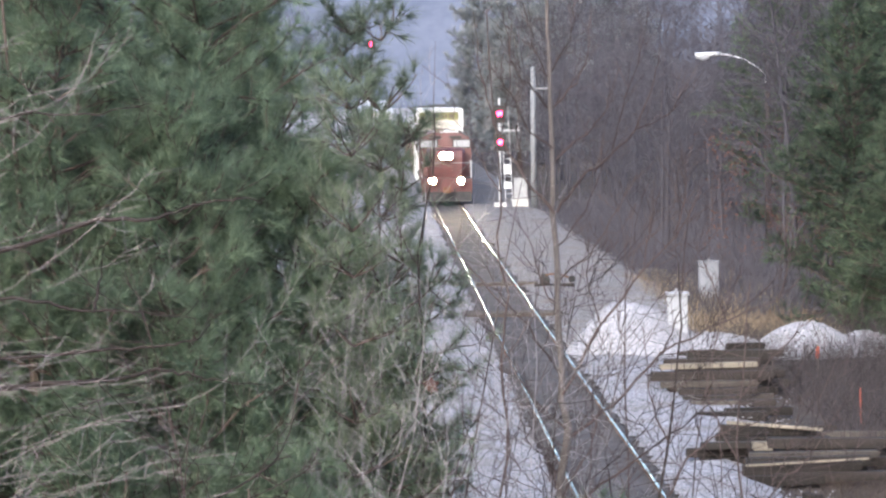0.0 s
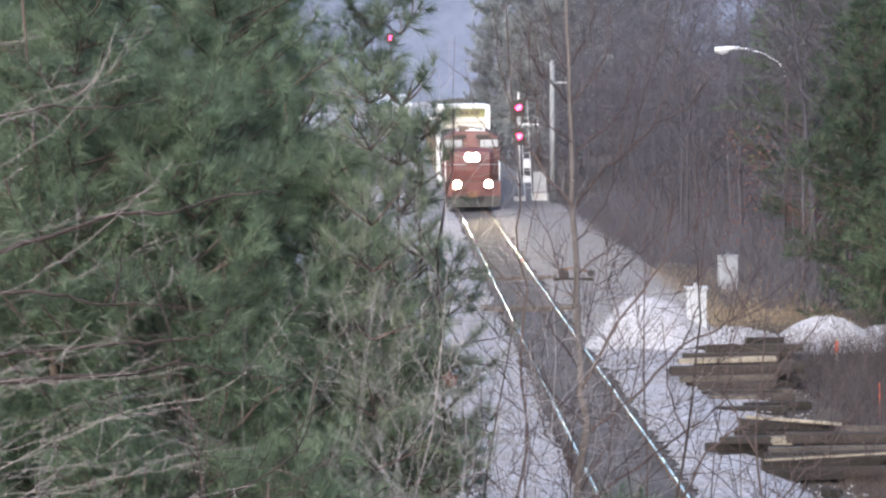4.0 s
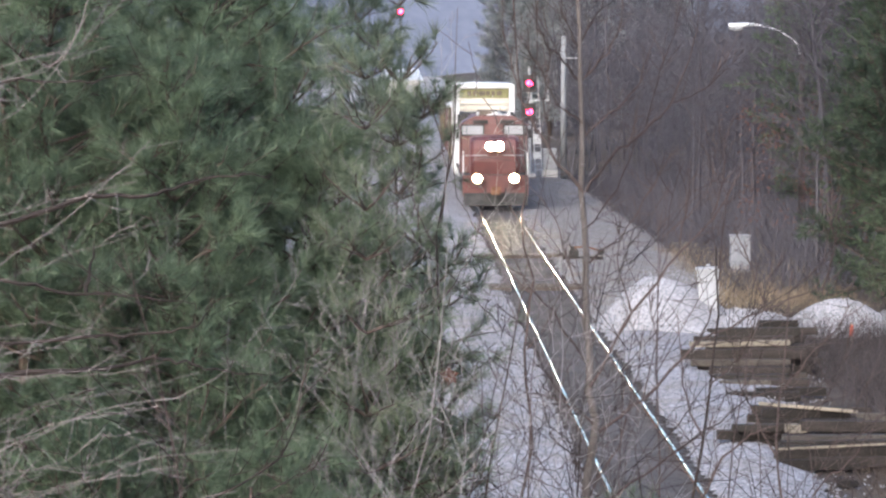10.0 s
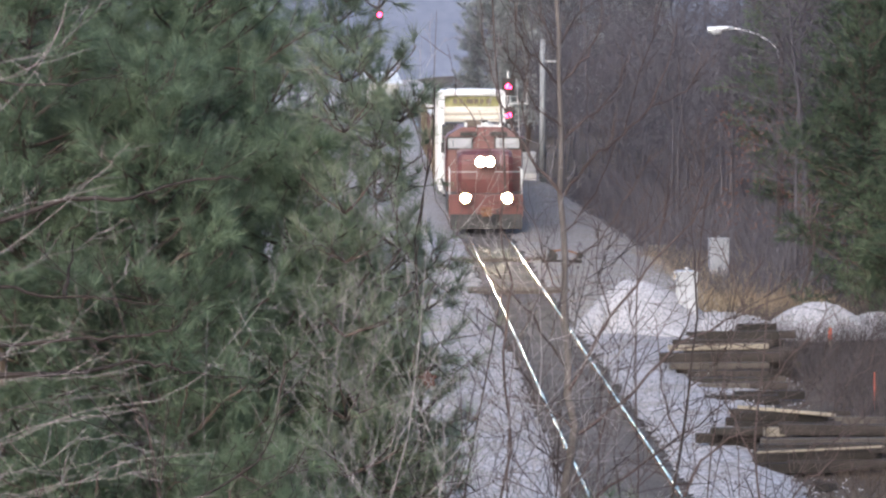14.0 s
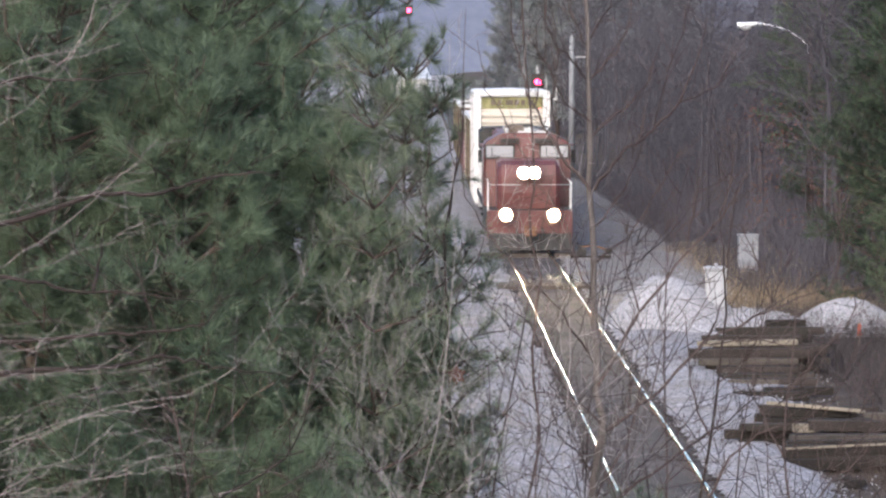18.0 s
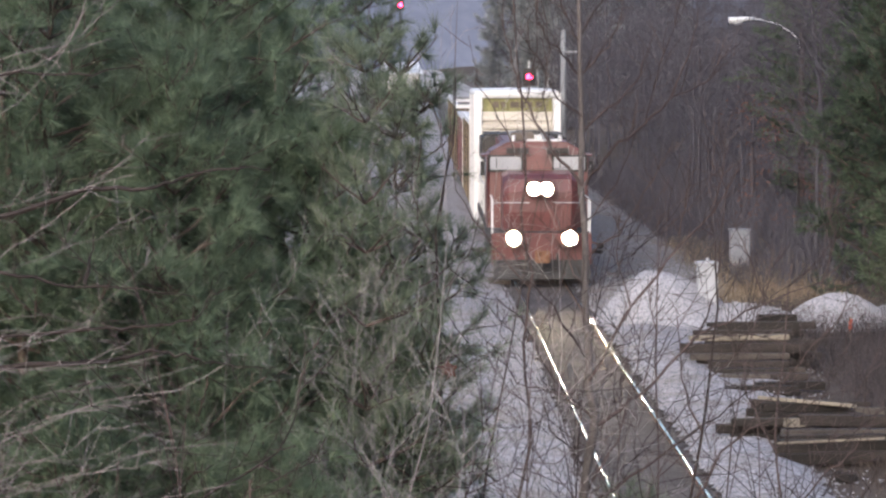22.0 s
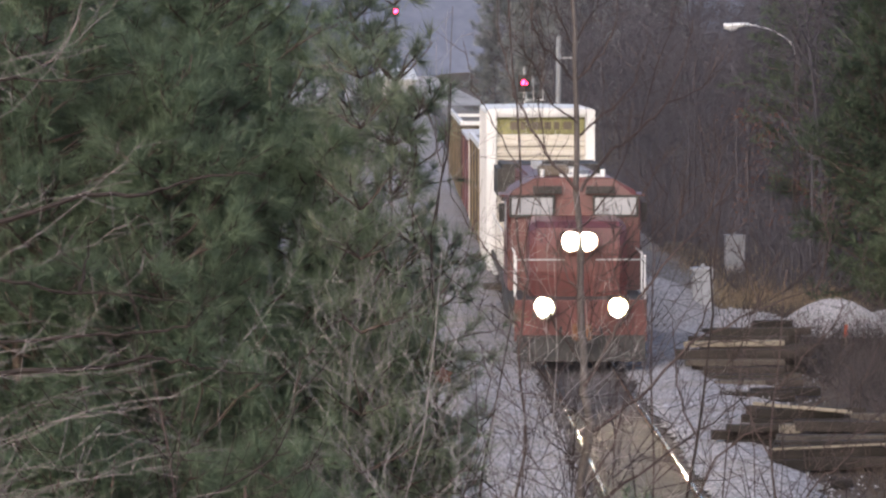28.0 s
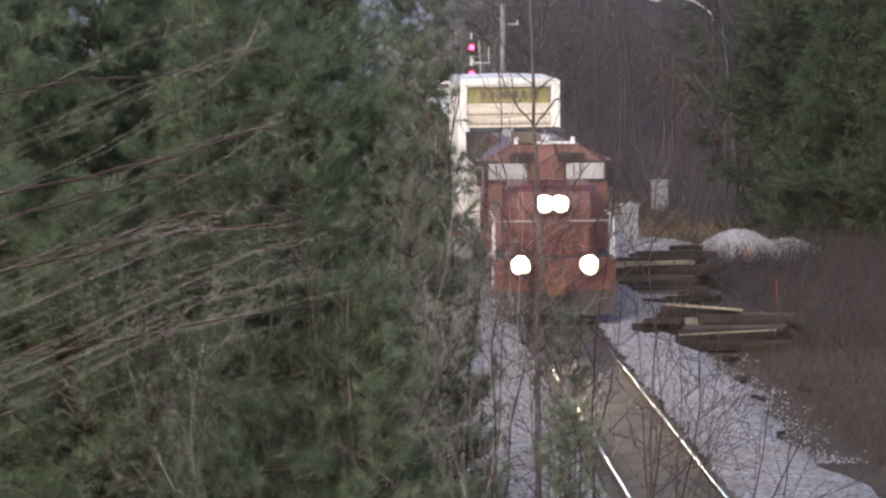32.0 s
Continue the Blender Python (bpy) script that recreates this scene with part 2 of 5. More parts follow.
# Haze over the far pines is mixed into this pale grey-green.
HAZED_NEEDLE = material("haze_tinted_needles", (0.155, 0.172, 0.18), (0.195, 0.214, 0.226), 0.4, 0.8, 0.0, grain=2, vary=0.15, through_light=0.3)
LEAF = material("dead_oak_leaf", (0.05, 0.025, 0.021), (0.11, 0.057, 0.046), 20, 0.8, 0.2)
REDLIGHT = glowing("red_signal_light", (1.0, 0.02, 0.08), 14)
HEADLAMP = glowing("headlamp_bulb", (1.0, 0.80, 0.50), 5200)
# Glow added round each lamp to imitate the warm halo of its glare.
HALO = glowing("painted_lamp_halo", (1.0, 0.60, 0.22), 5)
ORANGE = material("orange_stake_paint", (0.20, 0.045, 0.03), (0.29, 0.075, 0.05), 5, 0.7, 0.0)


# ---- mesh tools ----
class Buf:
    """Collects the corners and faces of one mesh."""

    def __init__(self):
        self.v, self.f, self.n = [], [], []

    def box(self, x0, y0, z0, x1, y1, z1, idx=0, m=None):
        k = len(self.v)
        pts = [(x, y, z) for z in (z0, z1) for y in (y0, y1) for x in (x0, x1)]
        if m is not None:
            pts = [tuple(m @ Vector(p)) for p in pts]
        self.v += pts
        for q in ((0, 2, 3, 1), (4, 5, 7, 6), (0, 1, 5, 4), (2, 6, 7, 3), (0, 4, 6, 2), (1, 3, 7, 5)):
            self.f.append(tuple(k + i for i in q))
            self.n.append(idx)
        return self

    def prism(self, outline, x0, x1, idx=0):
        """An outline in y and z, drawn out along x."""
        k, c = len(self.v), len(outline)
        self.v += [(x0, y, z) for y, z in outline] + [(x1, y, z) for y, z in outline]
        for i in range(c):
            j = (i + 1) % c
            self.f.append((k + i, k + j, k + c + j, k + c + i))
            self.n.append(idx)
        self.f += [tuple(k + i for i in range(c))[::-1], tuple(k + c + i for i in range(c))]
        self.n += [idx, idx]
        return self

    def tube(self, pts, r0, r1, sides=5, idx=0, cap=True):
        k, n = len(self.v), len(pts)
        pts = [Vector(p) for p in pts]
        for i, p in enumerate(pts):
            way = (pts[min(i + 1, n - 1)] - pts[max(i - 1, 0)]).normalized()
            a = way.orthogonal().normalized() if abs(way.z) > 0.95 else way.cross(Vector((0, 0, 1))).normalized()
            b = way.cross(a)
            r = r0 + (r1 - r0) * i / max(n - 1, 1)
            for s in range(sides):
                w = 2 * math.pi * s / sides
                self.v.append(tuple(p + a * (r * math.cos(w)) + b * (r * math.sin(w))))
        for i in range(n - 1):
            for s in range(sides):
                t = (s + 1) % sides
                self.f.append((k + i * sides + s, k + i * sides + t, k + (i + 1) * sides + t, k + (i + 1) * sides + s))
                self.n.append(idx)
        if cap:
            self.f += [tuple(k + s for s in range(sides))[::-1], tuple(k + (n - 1) * sides + s for s in range(sides))]
            self.n += [idx, idx]
        return self

    def disc(self, c, r, depth, axis="y", sides=20, idx=0):
        d = {"x": (1, 0, 0), "y": (0, 1, 0), "z": (0, 0, 1)}[axis]
        c = Vector(c)
        return self.tube([c, c + Vector(d) * depth], r, r, sides, idx)

    def mesh(self, name, materials, smooth=False, bevel=0.0):
        me = bpy.data.meshes.new(name)
        me.from_pydata(self.v, [], self.f)
        for m in materials if isinstance(materials, (list, tuple)) else [materials]:
            me.materials.append(m)
        me.polygons.foreach_set("material_index", self.n)
        if bevel:
            bm = bmesh.new()
            bm.from_mesh(me)
            bmesh.ops.bevel(bm, geom=bm.edges[:], offset=bevel, segments=2, affect="EDGES", clamp_overlap=True)
            bmesh.ops.recalc_face_normals(bm, faces=bm.faces[:])
            bm.to_mesh(me)
            bm.free()
        if smooth:
            me.polygons.foreach_set("use_smooth", [True] * len(me.polygons))
        me.update()
        return me


def thing(name, label, category, at=(0, 0, 0), group="", kind="", rz=0):
    ob = new(name)
    ob.matrix_basis = pose(*at, 0, 0, rz)
    return tagged(ob, label, category, group, kind)


def part(name, buf, materials, parent, label="", smooth=False, bevel=0.0, kind=""):
    ob = new(name, buf.mesh(name, materials, smooth, bevel) if isinstance(buf, Buf) else buf)
    ob.parent = parent
    return tagged(ob, label, kind=kind)


rng = np.random.default_rng(7)


def blades(name, roots, tips, width, mat):
    """Thin three-cornered blades from roots to tips, as one mesh."""
    roots, tips = np.asarray(roots, float), np.asarray(tips, float)
    way = tips - roots
    side = np.cross(way, rng.normal(size=way.shape))
    side *= width / 2 / np.maximum(np.linalg.norm(side, axis=1, keepdims=True), 1e-9)
    n = len(roots)
    v = np.empty((n * 3, 3))
    v[0::3], v[1::3], v[2::3] = roots - side, roots + side, tips
    me = bpy.data.meshes.new(name)
    me.vertices.add(n * 3)
    me.vertices.foreach_set("co", v.ravel())
    me.loops.add(n * 3)
    me.loops.foreach_set("vertex_index", np.arange(n * 3))
    me.polygons.add(n)
    me.polygons.foreach_set("loop_start", np.arange(0, n * 3, 3))
    me.materials.append(mat)
    me.update(calc_edges=True)
    return me


# ---- ground ----
SKEW = 0.0045


def line(y):
    """Where the track's middle lies, across, at y along."""
    return -0.12 + SKEW * y


LEAN = -math.degrees(math.atan(SKEW))


def terrain(x, y):
    """The height of the ground: level by the track, a low bank on the woods' side."""
    far = max(0.0, x - 9.0)
    bank = 1.6 * (1 - math.exp(-far / 9.0)) * min(1.0, max(0.0, (y - 55) / 60.0))
    rise = max(0.0, 1 - ((y - 24) / 9.0) ** 2) * min(1.0, max(0.0, (-2.6 - x) / 0.8))
    return bank + 1.0 * rise - 0.06 + 0.03 * noise.noise(Vector((x * 0.4, y * 0.15, 0))) + (0.09 * noise.noise(Vector((x * 1.3, y * 0.7, 3))) if x > 6 else 0)


def sheet(name, xs, ys, height, mat, label):
    me = bpy.data.meshes.new(name)
    v = [(x, y, height(x, y)) for y in ys for x in xs]
    c = len(xs)
    me.from_pydata(v, [], [(j * c + i, j * c + i + 1, (j + 1) * c + i + 1, (j + 1) * c + i) for j in range(len(ys) - 1) for i in range(c - 1)])
    me.materials.append(mat)
    me.polygons.foreach_set("use_smooth", [True] * len(me.polygons))
    return tagged(new(name, me), label, kind="structure")


xs = [-2500, -900, -300, -100, -40, -20] + [-14 + 0.8 * i for i in range(48)] + [30, 40, 60, 100, 300, 900, 2500]
ys = [-600, -100, -30, 0, 15] + [25 + 1.5 * i for i in range(140)] + [240, 260, 300, 360, 450, 600, 900, 1500, 2600]
sheet("ground", xs, ys, terrain, EARTH, "brown earth with dead grass and leaf litter")
# Pale sheet laid over the brown ground beyond the yard.
FAR_GROUND = material("pale_far_ground", (0.15, 0.148, 0.155), (0.25, 0.245, 0.25), 0.05, 1.0, 0.3, grain=0.8)
sheet("far_ground", [-120, -60, -20, 0, 20, 60, 120], [455, 520, 600, 700, 850, 998], lambda x, y: 0.06, FAR_GROUND, "pale sheet of ground beyond the yard")


def ballast_edge(y, side):
    w = 0.45 * noise.noise(Vector((y * 0.13, side * 5, 1))) + 0.3 * noise.noise(Vector((y * 0.5, side * 5, 2))) + 0.22 * noise.noise(Vector((y * 1.7, side * 5, 3)))
    if side < 0:
        return (-5.2 - 3.8 * min(1.0, max(0.0, (y - 44) / 12.0))) + w
    reach = 3.1 if y < 62 else 3.1 + 1.6 * min(1, (y - 62) / 12)
    if y > 92:
        reach = 4.7 + 1.6 * min(1, (y - 92) / 14)
    return reach + w


def ballast():
    me = bpy.data.meshes.new("ballast")
    ys = [26 + 0.45 * i for i in range(470)] + [240, 260, 300, 360, 450]
    v, f, c = [], [], 64
    for y in ys:
        a, b = ballast_edge(y, -1), ballast_edge(y, 1)
        for i in range(c):
            x = a + (b - a) * i / (c - 1)
            rim = min(1.0, min(i, c - 1 - i) / 3)
            z = -0.07 + 0.15 * rim + 0.02 * noise.noise(Vector((x * 0.8, y * 0.12, 4)))
            z += 0.1 * math.exp(-((x - line(y) + 2.6) / 0.9) ** 2) + 0.08 * math.exp(-((x - 2.4) / 0.7) ** 2)
            z = 0.0 if abs(x - line(y)) < 1.0 else z + 0.02
            v.append((x, y, z))
    for j in range(len(ys) - 1):
        for i in range(c - 1):
            f.append((j * c + i, j * c + i + 1, (j + 1) * c + i + 1, (j + 1) * c + i))
    me.from_pydata(v, [], f)
    me.materials.append(GRAVEL)
    me.materials.append(DUSTY)
    trodden = [int(v[q[0]][0] > 1.0 and v[q[0]][1] > 90 + 1.5 * noise.noise(Vector((v[q[0]][0] * 0.8, 0, 7)))) for q in f]
    me.polygons.foreach_set("material_index", trodden)
    me.polygons.foreach_set("use_smooth", [True] * len(f))
    return tagged(new("ballast", me), "pale grey crushed stone spread beside the track", kind="structure")


ballast()


# ---- track ----
def track():
    t = thing("railway_track", "single railway track with worn steel rails on dark timber ties", "railway track", (line(0), 0, 0), kind="structure", rz=LEAN)
    bed = Buf()
    c = 9
    ys = [22 + 0.6 * i for i in range(340)] + [250, 300, 400, 520]
    for y in ys:
        half = 1.16 + 0.12 * noise.noise(Vector((y * 0.6, 0, 9))) + 0.08 * noise.noise(Vector((y * 2.1, 0, 5)))
        for i in range(c):
            x = -half + 2 * half * i / (c - 1)
            bed.v.append((x, y, 0.07 + (0 if i in (0, c - 1) else 0.02) + 0.02 * noise.noise(Vector((x * 3, y * 2, 0))) - (0.06 if i in (0, c - 1) else 0)))
    for j in range(len(ys) - 1):
        for i in range(c - 1):
            bed.f.append((j * c + i, j * c + i + 1, (j + 1) * c + i + 1, (j + 1) * c + i))
            bed.n.append(0)
    part("track_bed", bed, BED, t, "dark oily ballast between the rails", smooth=True)
    prof = [(-0.07, 0.03), (0.07, 0.03), (0.07, 0.045), (0.012, 0.065), (0.012, 0.155), (0.036, 0.165)] + [(0.036 * math.sin(a), 0.177 + 0.026 * math.cos(a)) for a in (math.radians(84 - 12 * k) for k in range(15))] + [(-0.036, 0.165), (-0.012, 0.155), (-0.012, 0.065), (-0.07, 0.045)]
    for side in (-1, 1):
        b = Buf()
        n = len(prof)
        ys = [20 + 2.0 * i for i in range(110)] + [260, 320, 400, 520]
        for y in ys:
            dx = 0.012 * noise.noise(Vector((y * 0.12, side * 3, 6)))
            dz = 0.006 * noise.noise(Vector((y * 0.2, side * 3, 1)))
            b.v += [(side * 0.7525 + x + dx, y, z + dz) for x, z in prof]
        for j in range(len(ys) - 1):
            for i in range(n):
                k = (i + 1) % n
                b.f.append((j * n + i, j * n + k, (j + 1) * n + k, (j + 1) * n + i))
                b.n.append(1 if 5 < i < 21 else 0)
        rail = part("rail", b, [RUST, BRIGHT], t, "rust-sided rail with a polished head")
        rail.data.polygons.foreach_set("use_smooth", [k == 1 for k in b.n])
    tie = Buf().box(-1.28, -0.11, -0.09, 1.28, 0.11, 0.075).mesh("tie", TIE, bevel=0.012)
    for i in range(290):
        o = part("tie", tie, None, t)
        o.matrix_basis = pose(0.04 * rng.normal(), 40 + 0.52 * i + 0.02 * rng.normal(), 0.008 * rng.normal(), 0, 0, 0.8 * rng.normal())


track()


# ---- distance ----
def ridge():
    b = Buf()
    n = 90
    for i in range(n):
        x = -900 + 1800 * i / (n - 1)
        top = 62 + 9 * noise.noise(Vector((x * 0.012, 0, 2))) + 3 * noise.noise(Vector((x * 0.09, 0, 4)))
        b.v += [(x, 1000, -4), (x, 1040, top * 0.5), (x, 1090, top)]
    for i in range(n - 1):
        for j in range(2):
            k = i * 3 + j
            b.f.append((k, k + 3, k + 4, k + 1))
            b.n.append(0)
    # The winter haze is only this blue base colour on the ridge.
    m = material("haze_coloured_ridge", (0.062, 0.074, 0.108), (0.094, 0.108, 0.15), 0.02, 1.0, 0.0, grain=0.3)
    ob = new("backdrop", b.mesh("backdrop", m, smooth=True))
    return tagged(ob, "distant wooded ridge, coloured blue for winter haze", kind="structure")


ridge()


def farm_building(at, rz):
    t = thing("shed", "small distant white shed with a pale roof", "building", at, rz=rz)
    part("wall", Buf().box(-2.4, -3, 0, 2.4, 3, 3.0), CONCRETE, t)
    part("roof", Buf().prism([(-3.4, 2.9), (0, 4.6), (3.4, 2.9), (3.4, 3.1), (0, 4.8), (-3.4, 3.1)], -2.7, 2.7), GALV, t, "pale metal roof")
    part("door", Buf().box(-1, -3.06, 0, 1, -3.003, 2.3), GREY, t)
    part("window", Buf().box(1.3, -3.05, 1.1, 2.1, -3.003, 2.0), GAP, t)


farm_building((-2.6, 520, 0), 12)


# ---- trackside ----
def signal_head(t, x, z):
    h = Buf().box(x - 0.36, 0.05, z - 0.5, x + 0.36, 0.12, z + 0.5)
    plate = part("backplate", h, BLACK, t, "black signal backplate", bevel=0.02)
    part("lens", Buf().disc((x, -0.02, z), 0.17, 0.05), REDLIGHT, plate, "red signal light, lit")
    part("hood", Buf().tube([(x, 0.04, z + 0.02), (x, -0.28, z + 0.06)], 0.21, 0.2, 14, cap=False), BLACK, plate)


def block_signal():
    t = thing("block_signal", "two-headed railway signal on a mast showing two red lights", "signal", (3.8, 195, 0))
    part("mast", Buf().tube([(0, 0.2, 0), (0, 0.2, 6.4)], 0.09, 0.07, 10), GALV, t)
    part("base", Buf().box(-0.35, -0.15, 0, 0.35, 0.55, 0.35), CONCRETE, t, bevel=0.02)
    signal_head(t, 0, 5.5)
    signal_head(t, 0, 3.85)
    for k in (-0.2, 0.2):
        part("ladder_rail", Buf().tube([(0.55 + k, 0.5, 0.1), (0.3 + k, 0.4, 5.9)], 0.025, 0.025, 6), GALV, t)
    for i in range(16):
        z = 0.5 + 0.34 * i
        x = 0.55 - 0.25 * z / 5.9
        part("rung", Buf().tube([(x - 0.2, 0.5 - 0.1 * z / 5.9, z), (x + 0.2, 0.5 - 0.1 * z / 5.9, z)], 0.016, 0.016, 5), GALV, t)
    plat = part("platform", Buf().box(-0.1, 0.1, 4.5, 1.15, 0.7, 4.55), GALV, t)
    for x in (0.1, 1.1):
        part("guard_post", Buf().tube([(x, 0.65, 4.55), (x, 0.65, 5.5)], 0.02, 0.02, 6), GALV, plat)
    for z, h in ((2.27, 0.28), (1.36, 0.2)):
        part("number_plate", Buf().box(0.2, 0.02, z - h, 0.66, 0.05, z + h), CARWHITE, t, "plain white plate on the mast")
    c = thing("relay_case", "grey steel relay case beside the signal mast", "cabinet", (5.0, 195.6, 0))
    part("body", Buf().box(-0.38, -0.3, 0.5, 0.38, 0.3, 1.75), GREY, c, bevel=0.02)
    part("door", Buf().box(-0.34, -0.325, 0.55, 0.34, -0.303, 1.68), GREY, c)
    part("plinth", Buf().box(-0.42, -0.34, 0, 0.42, 0.34, 0.5), CONCRETE, c)


block_signal()


def tall_signal():
    t = thing("far_signal", "tall thin signal mast with one small red light", "signal", (-3.6, 197, 0))
    part("mast", Buf().tube([(0, 0, 0), (0, 0, 9.9)], 0.07, 0.05, 8), BLACK, t)
    part("backplate", Buf().box(-0.22, -0.14, 9.35, 0.22, -0.08, 9.95), BLACK, t, bevel=0.02)
    part("lens", Buf().disc((0, -0.2, 9.66), 0.13, 0.05), REDLIGHT, t, "red signal light, lit")


tall_signal()


def pole():
    t = thing("utility_pole", "weathered grey utility pole with a short bracket", "pole", (5.7, 194, 0))
    part("shaft", Buf().tube([(0, 0, 0), (0, 0, 4), (0.02, 0, 8.2)], 0.19, 0.14, 12), POLEWOOD, t, smooth=True)
    part("bracket", Buf().box(0.1, -0.05, 6.9, 1.0, 0.05, 7.0), GREY, t)
    part("insulator", Buf().disc((0.92, 0, 7.0), 0.07, 0.2, "z"), CABINET, t, "white insulator")


pole()


def street_lamp():
    t = thing("street_lamp", "cobra-head street lamp on a curved galvanised arm", "street lamp", (11.5, 130, terrain(11.5, 130)))
    z0 = terrain(11.5, 130)
    part("shaft", Buf().tube([(0.1, 0, -0.2), (0.1, 0, 8.0 - z0)], 0.15, 0.11, 10), TIE, t, "dark wooden pole", smooth=True)
    part("arm", Buf().tube([(0.0, -0.1, 7.2 - z0), (-0.02, -0.12, 7.5 - z0), (-0.25, -0.13, 7.75 - z0), (-0.8, -0.13, 8.1 - z0), (-1.5, -0.13, 8.3 - z0), (-2.0, -0.13, 8.34 - z0)], 0.035, 0.03, 8), GALV, t, smooth=True)
    hd = Buf().tube([(-1.75, -0.13, 8.34 - z0), (-1.95, -0.13, 8.33 - z0), (-2.3, -0.13, 8.31 - z0), (-2.62, -0.13, 8.28 - z0), (-2.72, -0.13, 8.27 - z0)], 0.07, 0.13, 10)
    head = part("lamp_head", hd, GALV, t, "pale lamp head", smooth=True)
    part("refractor", Buf().tube([(-2.2, -0.13, 8.24 - z0), (-2.45, -0.13, 8.16 - z0), (-2.62, -0.13, 8.22 - z0)], 0.1, 0.08, 10), CABINET, head)


street_lamp()


def marker_post():
    t = thing("instrument_post", "square white equipment post with a ribbed cap in gravel", "post", (4.07, 88, 0.0))
    part("body", Buf().box(-0.26, -0.26, 0, 0.26, 0.26, 1.62), CABINET, t, bevel=0.02)
    part("cap", Buf().box(-0.31, -0.31, 1.62, 0.31, 0.31, 1.70), CABINET, t, bevel=0.015)
    part("knob", Buf().tube([(0, 0, 1.70), (0, 0, 1.79)], 0.07, 0.05, 10), CABINET, t)
    for x in (-0.24, -0.08, 0.08, 0.24):
        part("cap_rib", Buf().box(x - 0.03, -0.325, 1.63, x + 0.03, -0.312, 1.69), GREY, t)
    part("door", Buf().box(-0.21, -0.275, 0.25, 0.21, -0.262, 1.5), CABINET, t)
    part("latch", Buf().box(0.14, -0.295, 0.85, 0.18, -0.276, 0.98), GREY, t)
    z = terrain(7.38, 112)
    t = thing("signal_cabinet", "pale grey trackside cabinet on a grey pedestal at the wood's edge", "cabinet", (7.38, 112, z))
    part("body", Buf().box(-0.32, -0.25, 0.32, 0.32, 0.25, 1.3), PALE_GREY, t, bevel=0.02)
    part("lid", Buf().box(-0.35, -0.28, 1.3, 0.35, 0.28, 1.35), PALE_GREY, t, bevel=0.01)
    part("knob", Buf().tube([(0, 0, 1.35), (0, 0, 1.43)], 0.05, 0.04, 8), PALE_GREY, t)
    part("door", Buf().box(-0.27, -0.265, 0.38, 0.27, -0.252, 1.24), PALE_GREY, t)
    part("pedestal", Buf().box(-0.30, -0.23, -0.1, 0.30, 0.23, 0.32), GREY, t)


marker_post()


def gravel_pile(x, y, r, h, seed, stretch=1.0, tail=1.0):
    """A heap of crushed stone: a lumpy mound, with single stones on its skirt."""
    b = Buf()
    rings, seg = 16, 44
    for i in range(rings + 1):
        q = i / rings
        for s in range(seg):
            a = 2 * math.pi * s / seg
            rr = r * q * (1 + 0.16 * noise.noise(Vector((math.cos(a) * 1.2, math.sin(a) * 1.2, seed))))
            z = h * (0.5 + 0.5 * math.cos(math.pi * min(q, 1))) ** 0.7
            z += 0.10 * h * noise.noise(Vector((rr * math.cos(a) * 1.4, rr * math.sin(a) * 1.4, seed + 3))) * (1 - q)
            z += 0.035 * noise.noise(Vector((rr * math.cos(a) * 9, rr * math.sin(a) * 9, seed)))
            b.v.append((rr * math.cos(a) * stretch * (tail if math.cos(a) > 0 else 1), rr * math.sin(a), max(z, -0.04) if i < rings else -0.06))
    for i in range(rings):
        for s in range(seg):
            k = (s + 1) % seg
            b.f.append((i * seg + s, (i + 1) * seg + s, (i + 1) * seg + k, i * seg + k))
            b.n.append(0)
    t = thing("gravel_pile", "heap of pale grey crushed stone", "gravel pile", (x, y, 0.05), group="heaps of crushed stone")
    part("mound", b, PILED, t, smooth=True)
    st = Buf()
    for i in range(900):
        q, a = math.sqrt(rng.random()) * 1.1, rng.random() * 6.283
        s = 0.014 + 0.03 * rng.random() ** 2
        z = h * (0.5 + 0.5 * math.cos(math.pi * min(q, 1))) ** 0.7
        m = pose(r * q * math.cos(a) * stretch * (tail if math.cos(a) > 0 else 1), r * q * math.sin(a), z, *(rng.random(3) * 90))
        st.box(-s, -s * 0.8, -s * 0.7, s, s * 0.8, s * 0.7, 0, m)
    part("loose_stone", st, PILED, t, kind="stuff")


gravel_pile(2.62, 88.3, 1.8, 1.38, 3, 0.95, 1.75)
gravel_pile(4.9, 88.2, 1.6, 0.55, 11, 1.5)
gravel_pile(7.45, 87.5, 1.25, 0.84, 7, 1.5)
gravel_pile(9.2, 89, 1.1, 0.45, 17, 1.2)


